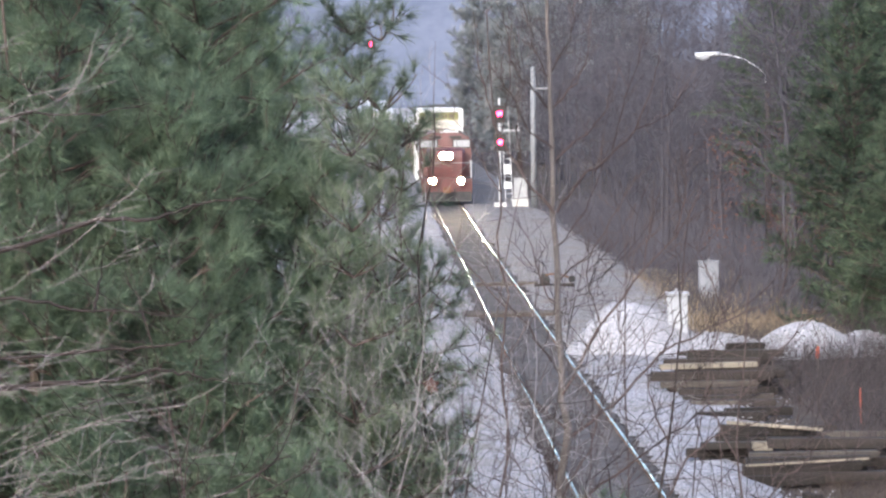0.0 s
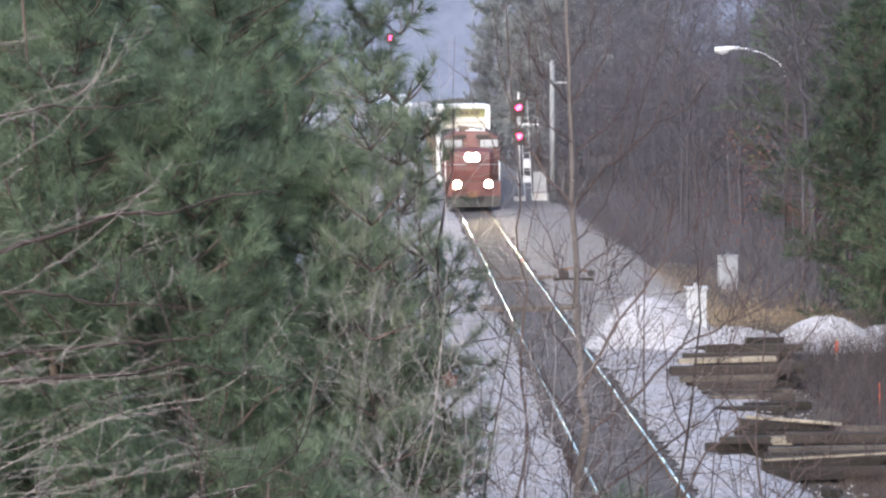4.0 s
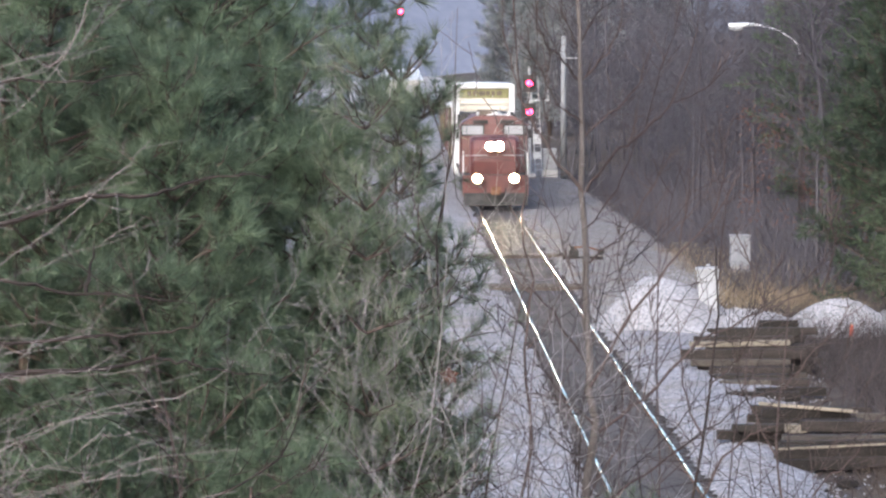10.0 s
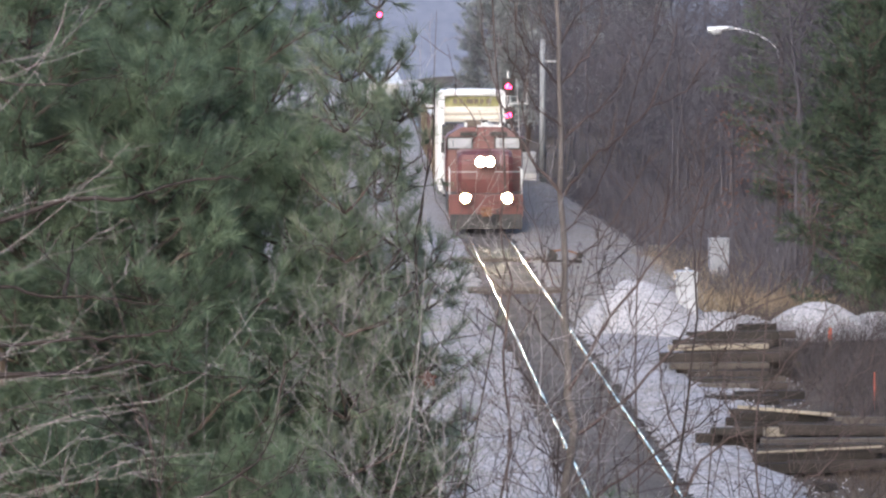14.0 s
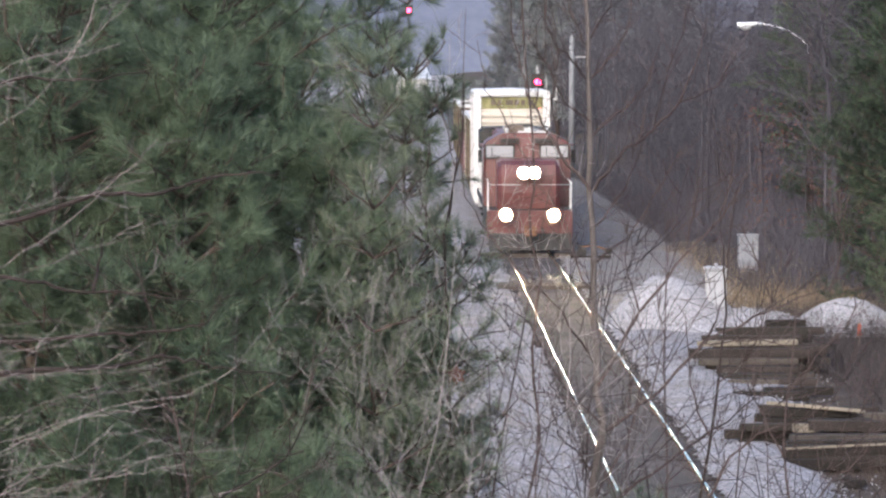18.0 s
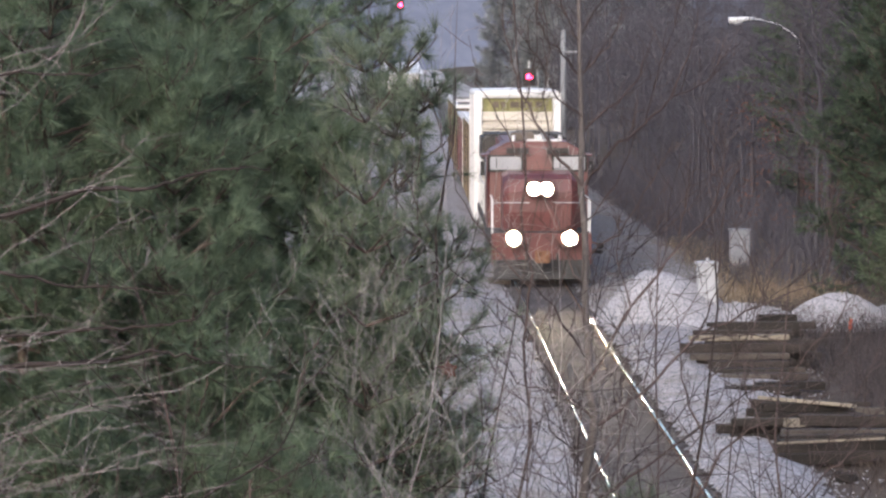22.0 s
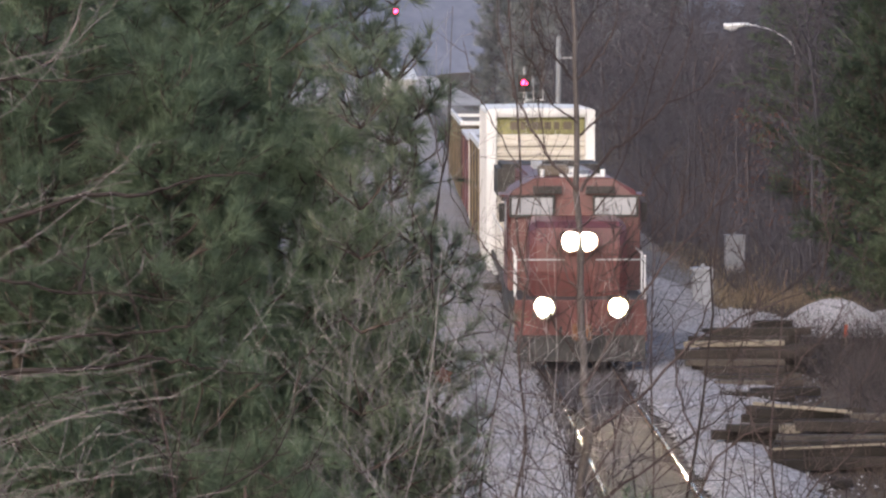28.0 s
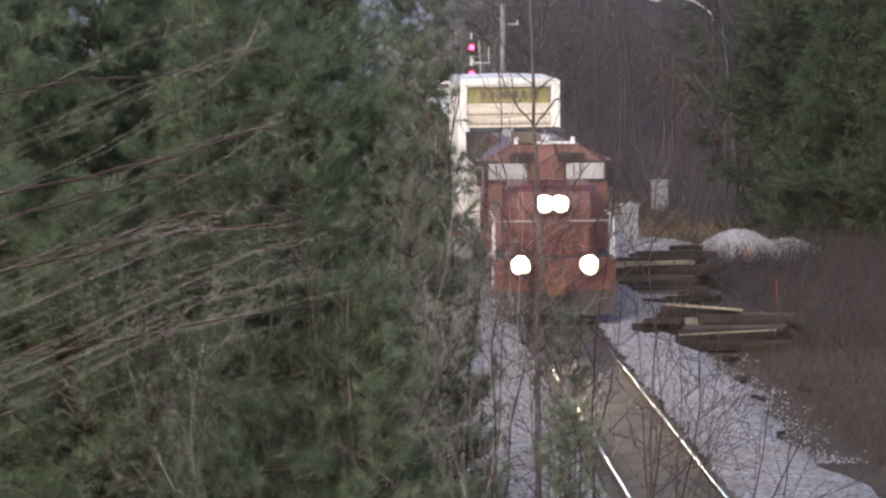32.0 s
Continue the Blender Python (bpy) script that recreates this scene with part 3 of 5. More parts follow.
def stones():
    """Loose crushed stone, joined: six-cornered chips in every attitude."""
    n = 30000
    y = 40 + 72 * rng.random(n) ** 1.5
    x = np.array([rng.uniform(-5.5, ballast_edge(b, 1) - 0.3) for b in y])
    out = rng.random(n) < 0.06
    x[out] = np.array([ballast_edge(b, 1) for b in y[out]]) + np.abs(rng.normal(size=out.sum())) * 0.45 - 0.2
    keep = np.abs(x - (-0.12 + SKEW * y)) > 1.02
    x, y = x[keep], y[keep]
    n = len(x)
    lie = np.array([0.105 if a < ballast_edge(b, 1) - 0.3 else max(terrain(a, b), -0.03 if a < ballast_edge(b, 1) else -1) + 0.01 for a, b in zip(x, y)])
    size = 0.014 + 0.03 * rng.random(n) ** 2
    corner = np.array([(1, 0, 0), (-1, 0, 0), (0, 1, 0), (0, -1, 0), (0, 0, 1), (0, 0, -1)], float)
    v = corner[None] * rng.uniform(0.6, 1.2, (n, 6, 1)) + rng.normal(size=(n, 6, 3)) * 0.18
    a, b = rng.uniform(0, 6.283, n), rng.uniform(0, 6.283, n)
    ca, sa, cb, sb = np.cos(a)[:, None], np.sin(a)[:, None], np.cos(b)[:, None], np.sin(b)[:, None]
    v = np.stack([ca * v[..., 0] - sa * v[..., 1], sa * v[..., 0] + ca * v[..., 1], v[..., 2]], -1)
    v = np.stack([v[..., 0], cb * v[..., 1] - sb * v[..., 2], sb * v[..., 1] + cb * v[..., 2]], -1)
    v = v * size[:, None, None] + np.stack([x, y, lie], 1)[:, None]
    tri = np.array([(0, 2, 4), (2, 1, 4), (1, 3, 4), (3, 0, 4), (2, 0, 5), (1, 2, 5), (3, 1, 5), (0, 3, 5)])
    f = (tri[None] + 6 * np.arange(n)[:, None, None]).reshape(-1, 3)
    me = bpy.data.meshes.new("loose_ballast")
    me.from_pydata(v.reshape(-1, 3).tolist(), [], f.tolist())
    me.materials.append(PILED)
    tagged(new("loose_ballast", me), "loose crushed stones lying on the ballast", "stones", kind="stuff")


stones()


def tie_at(x, y, z, rz, mat, length=2.6, tilt=0, w=0.23, h=0.18, group="discarded railway ties"):
    names = {"creosoted_timber": "dark creosoted railway tie lying in a loose stack", "weathered_timber": "weathered brown railway tie lying in a loose stack", "pale_cut_timber": "pale split railway tie lying on a stack"}
    b = Buf()
    l = length / 2
    b.box(-l, -w / 2, -h / 2, l, w / 2, h / 2)
    ob = new("railway_tie", b.mesh("railway_tie", mat, bevel=0.014))
    ob.matrix_basis = pose(x, y, z, 0, tilt, rz)
    return tagged(ob, names[mat.name], "railway tie", group)


def stacks():
    # x, y, height of the middle, turn, timber, length, tilt, width, depth; each rests on ties below it
    upper = [
        (5.09, 81.0, 0.78, 4, TIE, 0.95, 0, 0.23, 0.18), (4.36, 78.5, 0.80, 1, OLD_TIE, 1.9, 0, 0.3, 0.2), (3.95, 77.9, 0.66, -1, TIE, 2.3, 0, 0.24, 0.19),
        (3.79, 77.25, 0.64, 2, CUT_TIE, 2.3, -0.6, 0.3, 0.12), (3.82, 76.7, 0.45, -1, TIE, 2.85, 0, 0.25, 0.22), (4.3, 77.3, 0.45, 3, TIE, 2.6, 0, 0.25, 0.2),
        (3.68, 76.0, 0.32, 1.5, OLD_TIE, 2.25, 0, 0.26, 0.14), (3.8, 75.2, 0.22, -2, TIE, 1.8, 0, 0.26, 0.15), (3.72, 74.2, 0.15, 1.5, OLD_TIE, 1.65, 0, 0.3, 0.15),
        (4.1, 73.4, 0.12, -2, TIE, 1.6, 0, 0.25, 0.16), (3.5, 73.2, 0.1, 3, OLD_TIE, 1.1, 0, 0.24, 0.18), (3.6, 70.6, 0.1, -2, TIE, 1.55, 0, 0.26, 0.2), (4.3, 71.6, 0.1, 8, TIE, 1.5, 0, 0.24, 0.18),
    ]
    lower = [
        (3.8, 64.6, 0.50, -12, CUT_TIE, 1.9, 4, 0.12, 0.06), (3.7, 64.9, 0.34, -8, OLD_TIE, 1.0, 1, 0.12, 0.05), (3.75, 65.3, 0.36, -3, TIE, 1.9, 1, 0.24, 0.19), (3.7, 64.6, 0.2, -1, TIE, 1.8, 0, 0.24, 0.18),
        (2.72, 61.7, 0.44, 1, OLD_TIE, 1.35, 0, 0.22, 0.13), (3.18, 61.35, 0.46, 2, CUT_TIE, 0.38, 0, 0.24, 0.16), (4.4, 61.3, 0.50, -2, TIE, 2.3, 0.6, 0.25, 0.2),
        (4.05, 60.6, 0.36, 1, OLD_TIE, 2.4, 0, 0.3, 0.13), (3.85, 59.9, 0.32, 3, TIE, 2.3, 0, 0.24, 0.18), (3.7, 58.9, 0.42, 7, CUT_TIE, 2.3, -1.5, 0.05, 0.04), (3.6, 59.2, 0.26, 3, TIE, 2.1, 0, 0.26, 0.2), (3.3, 58.9, 0.1, 5, TIE, 1.4, 0, 0.24, 0.18),
        (5.0, 63.0, 0.14, 8, TIE, 2.6, 0, 0.23, 0.18), (4.6, 62.4, 0.14, -6, TIE, 2.6, 0, 0.23, 0.18), (5.2, 66.4, 0.1, -9, OLD_TIE, 2.4, 0, 0.23, 0.18), (4.3, 67.6, 0.1, 5, TIE, 2.3, 0, 0.23, 0.18),
    ]
    for x, y, z, rz, mat, length, tilt, w, h in upper + lower:
        tie_at(x, y, z, rz + 0.5 * rng.normal(), mat, length, tilt, w, h)
        z -= h / 2 + 0.09
        while z > 0.05:
            tie_at(x + 0.15 + 0.2 * rng.normal(), y + 0.2 + 0.07 * rng.normal(), z, rz * 0.5 + 2.2 * rng.normal(), TIE if rng.random() < 0.8 else OLD_TIE, max(1.6, length - 0.25 * rng.random()) if length > 1.2 else length, 0, 0.23, 0.17)
            z -= 0.18
    tie_at(5.2, 80.5, 0.25, 14, OLD_TIE, 2.2)
    tie_at(5.0, 83.0, 0.2, -9, CUT_TIE, 2.0, 0, 0.2, 0.12)
    tie_at(4.6, 84.2, 0.35, -16, OLD_TIE, 1.8, 0, 0.16, 0.1)


stacks()


def debris(x, y, s, seed):
    b = Buf()
    r2 = np.random.default_rng(seed)
    for i in range(5):
        b.box(-s * r2.uniform(0.3, 1), -s * 0.25, -0.04, s * r2.uniform(0.3, 1), s * 0.25, 0.07, 0, pose(r2.normal() * s * 0.3, r2.normal() * s * 0.3, 0.08, r2.normal() * 12, r2.normal() * 12, r2.uniform(0, 180)))
    tagged(new("broken_timber", b.mesh("broken_timber", TIE, bevel=0.008)), "dark splintered piece of tie on the gravel", "timber", "splintered ties").matrix_basis = pose(x, y, terrain(x, y))


debris(3.5, 56.8, 0.22, 1)
debris(3.2, 52.4, 0.2, 2)
debris(2.9, 48.6, 0.24, 3)
debris(4.3, 50.5, 0.15, 5)


def switch_stand():
    t = thing("switch_stand", "low dark rusty switch stand lying beside the track", "switch stand", (2.45, 117, 0.1))
    part("base", Buf().box(-0.7, -0.12, 0, 0.7, 0.12, 0.14), TIE, t, bevel=0.01)
    part("body", Buf().box(-0.5, -0.15, 0.14, -0.15, 0.15, 0.38), BLACK, t, bevel=0.03)
    part("lever", Buf().tube([(-0.3, 0, 0.45), (0.1, -0.05, 0.5), (0.65, -0.05, 0.32)], 0.035, 0.03, 8), RUST, t)
    part("weight", Buf().disc((0.62, -0.12, 0.3), 0.12, 0.14), BLACK, t)
    part("target", Buf().box(-0.42, -0.02, 0.38, -0.2, 0.0, 0.5), BLACK, t)


switch_stand()


def crossing():
    for y, n in ((102.5, 6), (118.5, 4)):
        t = thing("plank_crossing", "worn dark plank crossing laid between and beside the rails", "level crossing", (line(y), y, 0), rz=LEAN)
        k = 0
        for x0, x1 in ((-1.55, -0.86), (-0.66, 0.66), (0.86, 1.55)):
            for i in range(n):
                o = part("plank", Buf().box(x0, 0.26 * i, 0.07, x1, 0.26 * i + 0.24, 0.185 + 0.012 * ((i * 7 + k) % 3)), ASPHALT, t)
            k += 1


crossing()
lg = thing("fallen_log", "pale barkless fallen log at the wood's edge", "log", (6.8, 127, terrain(6.8, 127)))
part("stem", Buf().tube([(-0.5, 0, 0.12), (0.1, 0.05, 0.14), (0.55, 0, 0.1)], 0.11, 0.08, 10), CUT_TIE, lg, smooth=True)
st = thing("survey_stake", "thin orange survey stake in the weeds", "stake", (6.3, 70, 0))
part("shaft", Buf().box(-0.014, -0.014, -0.1, 0.014, 0.014, 0.72), ORANGE, st)
st = thing("survey_stake", "faded orange flagged stake beside the stone heap", "stake", (7.3, 84.2, 0))
part("shaft", Buf().box(-0.02, -0.02, -0.1, 0.02, 0.02, 0.55), CUT_TIE, st)
part("ribbon", Buf().box(-0.05, -0.026, 0.2, 0.05, -0.021, 0.5), ORANGE, st, "faded orange ribbon")


# ---- bare trees ----
def branchings(buf, p, way, length, r, level, gen, spread, lift, sides, twist=0.18, taper=0.0):
    """A limb that wanders, with smaller limbs off it."""
    n = (9, 5, 3, 2)[min(level, 3)]
    pts, at, d = [Vector(p)], Vector(p), Vector(way).normalized()
    for i in range(n):
        d = (d + Vector(gen.normal(size=3)) * twist * 0.6 + Vector((0, 0, lift))).normalized()
        at = at + d * (length / n)
        pts.append(at.copy())
    tip = r * (taper or (0.35 if level < 2 else 0.5))
    buf.tube(pts, r, tip, sides if level < 2 else 3, cap=level == 0)
    return pts


def bare_tree(gen, height, r, levels, count, spread=0.8, lift=0.05, first=0.35, fine=0.004, sides=6, bend=0.07):
    """Two meshes: the trunk, and all limbs and twigs."""
    trunk, limbs = Buf(), Buf()
    pts = branchings(trunk, (0, 0, -0.1), (gen.normal() * 0.04, gen.normal() * 0.04, 1), height, r, 0, gen, spread, 0.02, sides + 2, bend, 0.12)

    def grow(pts, length, r, level):
        if level > levels:
            return
        n = count[level - 1]
        for i in range(n):
            q = first + (0.98 - first) * (i + gen.random()) / n if level == 1 else 0.15 + 0.83 * (i + gen.random()) / n
            k = min(int(q * (len(pts) - 1)), len(pts) - 2)
            p = pts[k].lerp(pts[k + 1], q * (len(pts) - 1) - k)
            base = (pts[k + 1] - pts[k]).normalized()
            a = gen.random() * 6.283
            o = base.orthogonal().normalized()
            side = o * math.cos(a) + base.cross(o) * math.sin(a)
            d = base * (1 - spread * 0.45) + side * spread
            l = length * gen.uniform(0.6, 1.1) * (1.25 - 0.75 * q)
            rr = max(r * gen.uniform(0.7, 1.0) * (1.15 - 0.6 * q), fine)
            grow(branchings(limbs, p, d, l, rr, level, gen, spread, lift, sides - 1), l * 0.5, rr * 0.5, level + 1)

    grow(pts, height * 0.42, r * 0.42, 1)
    return trunk, limbs


def tree_thing(name, label, category, at, trunk, limbs, mats, group="", rz=0):
    t = thing(name, label, category, at, group, rz=rz)
    part("trunk", trunk, mats[0], t, smooth=True)
    part("crown", limbs, mats[1], t)
    return t


def woods():
    kinds = []
    for k in range(5):
        gen = np.random.default_rng(40 + k)
        tr, li = bare_tree(gen, 7.5 + 1.6 * k, 0.05 + 0.012 * k, 3, (18, 8, 4), 0.8, 0.05, 0.12, 0.010, 5)
        kinds.append((tr.mesh("trunk", WOODS, True), li.mesh("crown", WOODS)))
    gen = np.random.default_rng(5)
    n = 0
    first = {}
    for i in range(230):
        y = gen.uniform(104, 250)
        x = 8.3 + gen.random() ** 1.3 * 26
        if y < 125 and x < 9.5:
            x += 2
        k = int(gen.integers(5))
        p = (x, y, terrain(x, y))
        if k not in first:
            first[k] = tree_thing("bare_tree", "leafless grey-brown hardwood tree in the winter wood", "tree", p, *kinds[k], (WOODS, WOODS), "winter wood")
        else:
            copy_thing(first[k], pose(*p, 0, 0, gen.uniform(0, 360)))
    for i in range(34):
        y = gen.uniform(62, 170)
        copy_thing(first[int(gen.integers(5))], pose(-10.5 - 0.1 * y - 16 * gen.random(), y, 0, 0, 0, gen.uniform(0, 360)))
    for i in range(60):
        y = gen.uniform(300, 420)
        x = gen.uniform(-34, 40)
        if -9 < x - line(y) < 4:
            x += 16
        copy_thing(first[int(gen.integers(5))], pose(x, y, 0, 0, 0, gen.uniform(0, 360)))


def brush(name, label, count, x0, x1, y0, y1, h, mat, width, seed, lean=0.35, edge=0.0):
    gen = np.random.default_rng(seed)
    y = gen.uniform(y0, y1, count)
    x = x0 + (x1 - x0) * gen.random(count)
    z = np.array([terrain(a, b) for a, b in zip(x, y)])
    hh = h * gen.uniform(0.35, 1.0, count)
    root = np.stack([x, y, z - 0.05], 1)
    tip = root + np.stack([gen.normal(size=count) * lean * hh, gen.normal(size=count) * lean * hh, hh], 1)
    ob = new(name, blades(name, root, tip, width, mat))
    return tagged(ob, label, "undergrowth", kind="stuff")


woods()
brush("thicket", "tangled leafless undergrowth at the wood's edge", 13000, 7.6, 17, 101, 190, 2.2, WOODS, 0.03, 1, 0.45)
brush("thicket", "low brown briars and saplings beside the ties", 16000, 5.5, 13, 58, 92, 1.15, BRIAR, 0.016, 2, 0.55)
brush("dead_grass", "straw-coloured dead grass at the wood's edge", 11000, 5.4, 9.5, 90, 124, 0.5, PALE_STRAW, 0.02, 3, 0.4)
brush("dead_grass", "straw-coloured dead grass on brown earth", 30000, 3.9, 13, 36, 66, 0.45, STRAW, 0.012, 4, 0.5)
brush("dead_grass", "thin dead grass coming through the edge of the gravel", 5000, 3.4, 5.2, 36, 72, 0.22, STRAW, 0.01, 14, 0.5)
brush("dead_grass", "brown dead weeds along the foot of the wood", 7000, 5.9, 8.4, 102, 195, 0.9, WOODS, 0.025, 16, 0.45)
brush("dead_grass", "dead weeds beside the distant line", 6000, -16, -9.2, 60, 220, 0.9, STRAW, 0.03, 6, 0.4)
brush("thicket", "distant leafless scrub across the end of the view", 3200, 6, 40, 300, 340, 3.0, WOODS, 0.08, 12, 0.4)


def clinging_leaves():
    """Rusty dead leaves still hanging on the saplings at the wood's edge."""
    gen = np.random.default_rng(15)
    roots, tips = [], []
    for k in range(26):
        c = np.array([gen.uniform(8.6, 13.5), gen.uniform(103, 128), 0])
        c[2] = terrain(c[0], c[1]) + gen.uniform(1.2, 5.2)
        n = int(gen.integers(50, 130))
        r = c + gen.normal(size=(n, 3)) * (0.5, 0.5, 0.35)
        roots.append(r)
        tips.append(r + gen.normal(size=(n, 3)) * 0.07)
    ob = new("dead_foliage", blades("dead_foliage", np.concatenate(roots), np.concatenate(tips), 0.08, LEAF))
    tagged(ob, "rusty dead leaves clinging to saplings at the wood's edge", "leaves", kind="stuff")


clinging_leaves()


# ---- pines ----
def pine(gen, height, radius, tufts, needles, needle, width, step, start, mat, name="pine_tree", profile=0.75, girth=0.011, bend=0.03, burst=0.45):
    """A pine: trunk, limbs in whorls, and sprays of needles at the ends of the shoots."""
    trunk, limbs = Buf(), Buf()
    branchings(trunk, (0, 0, -0.1), (0, 0, 1), height, girth * height, 0, gen, 0, 0.05, 8, bend, 0.08)
    roots, ways = [], []
    z = start
    while z < height - 0.1:
        reach = radius * min(1.0, (height - z) / (height * 0.55)) ** profile + 0.12
        turn = gen.random() * 6.283
        for j in range(int(gen.integers(4, 7))):
            a = turn + j * 6.283 / 5 + gen.normal() * 0.25
            l = reach * gen.uniform(0.65, 1.12)
            d = Vector((math.cos(a), math.sin(a), 0.05 + 0.5 * z / height))
            pts = branchings(limbs, (0, 0, z), d, l, 0.007 + 0.011 * l, 1, gen, 0, 0.05, 5, 0.2)
            m = max(3, int(l * tufts))
            for i in range(m):
                q = 0.25 + 0.75 * (i + gen.random()) / m
                k = min(int(q * (len(pts) - 1)), len(pts) - 2)
                p = pts[k].lerp(pts[k + 1], q * (len(pts) - 1) - k)
                w = (pts[k + 1] - pts[k]).normalized()
                w = (w * 0.7 + Vector(gen.normal(size=3)) * 0.55 + Vector((0, 0, 0.35))).normalized()
                s = gen.uniform(0.06, 0.34) * (1.2 - 0.5 * q) * needle / 0.17
                e = p + w * s
                limbs.tube([p, p.lerp(e, 0.5) + Vector(gen.normal(size=3)) * 0.015, e], 0.0045 * needle / 0.17, 0.003 * needle / 0.17, 3, cap=False)
                for c in range(2):
                    roots.append(p.lerp(e, 0.6 + 0.4 * c))
                    ways.append(w)
        z += step * gen.uniform(0.7, 1.3)
    roots, ways = np.array([tuple(p) for p in roots]), np.array([tuple(w) for w in ways])
    n = len(roots)
    r = np.repeat(roots, needles, 0)
    w = np.repeat(ways, needles, 0) * 0.8 + gen.normal(size=(n * needles, 3)) * burst
    w /= np.linalg.norm(w, axis=1, keepdims=True)
    tip = r + w * needle * gen.uniform(0.7, 1.15, (n * needles, 1))
    return trunk.mesh("trunk", PINEBARK, True), limbs.mesh("bough", PINEBARK), blades("foliage", r, tip, width, mat)


def pine_thing(meshes, at, label, group, rz=0):
    t = thing("pine_tree", label, "pine tree", at, group, rz=rz)
    part("trunk", meshes[0], None, t)
    part("bough", meshes[1], None, t, kind="stuff")
    part("foliage", meshes[2], None, t, kind="stuff")
    return t


def far_pines():
    g = np.random.default_rng(21)
    a = pine(g, 9.5, 2.3, 7, 9, 0.34, 0.03, 0.34, 0.7, FARNEEDLE)
    b = pine(g, 13, 2.9, 6, 9, 0.36, 0.035, 0.42, 1.2, FARNEEDLE)
    lab = "dark green pine at the edge of the bare wood"
    ta = pine_thing(a, (9.9, 96, terrain(9.9, 96)), lab, "pines at the wood's edge")
    tb = pine_thing(b, (12.6, 101, terrain(12.6, 101)), lab, "pines at the wood's edge")
    for x, y, rz, s in ((11.6, 90, 40, 1), (15.5, 95, 120, 0), (12.6, 110, 200, 0), (17, 105, 70, 0), (15.2, 86, 250, 1), (18.5, 92, 10, 0), (14.6, 137, 80, 0), (12.9, 134, 200, 0), (16.2, 122, 300, 0)):
        copy_thing(ta if s else tb, pose(x, y, terrain(x, y), 0, 0, rz))
    copy_thing(ta, pose(10.7, 92, -3.2, 0, 0, 160))
    copy_thing(ta, pose(12.8, 88, -2.4, 0, 0, 20))
    c = pine(g, 19, 3.6, 4, 10, 0.6, 0.07, 0.55, 1.5, HAZED_NEEDLE)
    tc = pine_thing(c, (9.2, 286, 0), "tall pine far down the line, coloured pale grey-green by haze", "pines far down the line")
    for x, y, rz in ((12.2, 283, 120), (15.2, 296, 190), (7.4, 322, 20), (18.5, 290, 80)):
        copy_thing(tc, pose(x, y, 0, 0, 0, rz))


far_pines()


# ---- train ----
WHEELS = []


def wheelset(parent, y, r=0.5, name="wheelset"):
    b = Buf()
    for s in (-1, 1):
        b.disc((s * 0.75 - 0.065, 0, 0), r, 0.13, "x", 24)
        b.disc((s * 0.69 - 0.015, 0, 0), r + 0.025, 0.03, "x", 24)
    b.disc((-0.72, 0, 0), 0.09, 1.44, "x", 10)
    for s in (-1, 1):
        for k in range(3):
            b.box(s * 0.82 - 0.006, -0.05, 0.12, s * 0.82 + 0.006, 0.05, r - 0.1, 0, pose(0, 0, 0, 120 * k))
    o = part(name, b, RUST, parent, "steel wheels on an axle")
    o.matrix_basis = pose(0, y, 0.203 + r)
    WHEELS.append((o, y, r))
    return o


def added_baffle(x, y, z, r):
    """Thin crossed blades added unseen inside a lamp's hood to narrow its beam."""
    b = Buf()
    n = 4
    for i in range(-n, n + 1):
        o = r * i / (n + 0.6)
        h = math.sqrt(r * r - o * o)
        b.box(x + o - 0.0008, y, z - h, x + o + 0.0008, y + 0.24, z + h)
        b.box(x - h, y, z + o - 0.0008, x + h, y + 0.24, z + o + 0.0008)
    return b


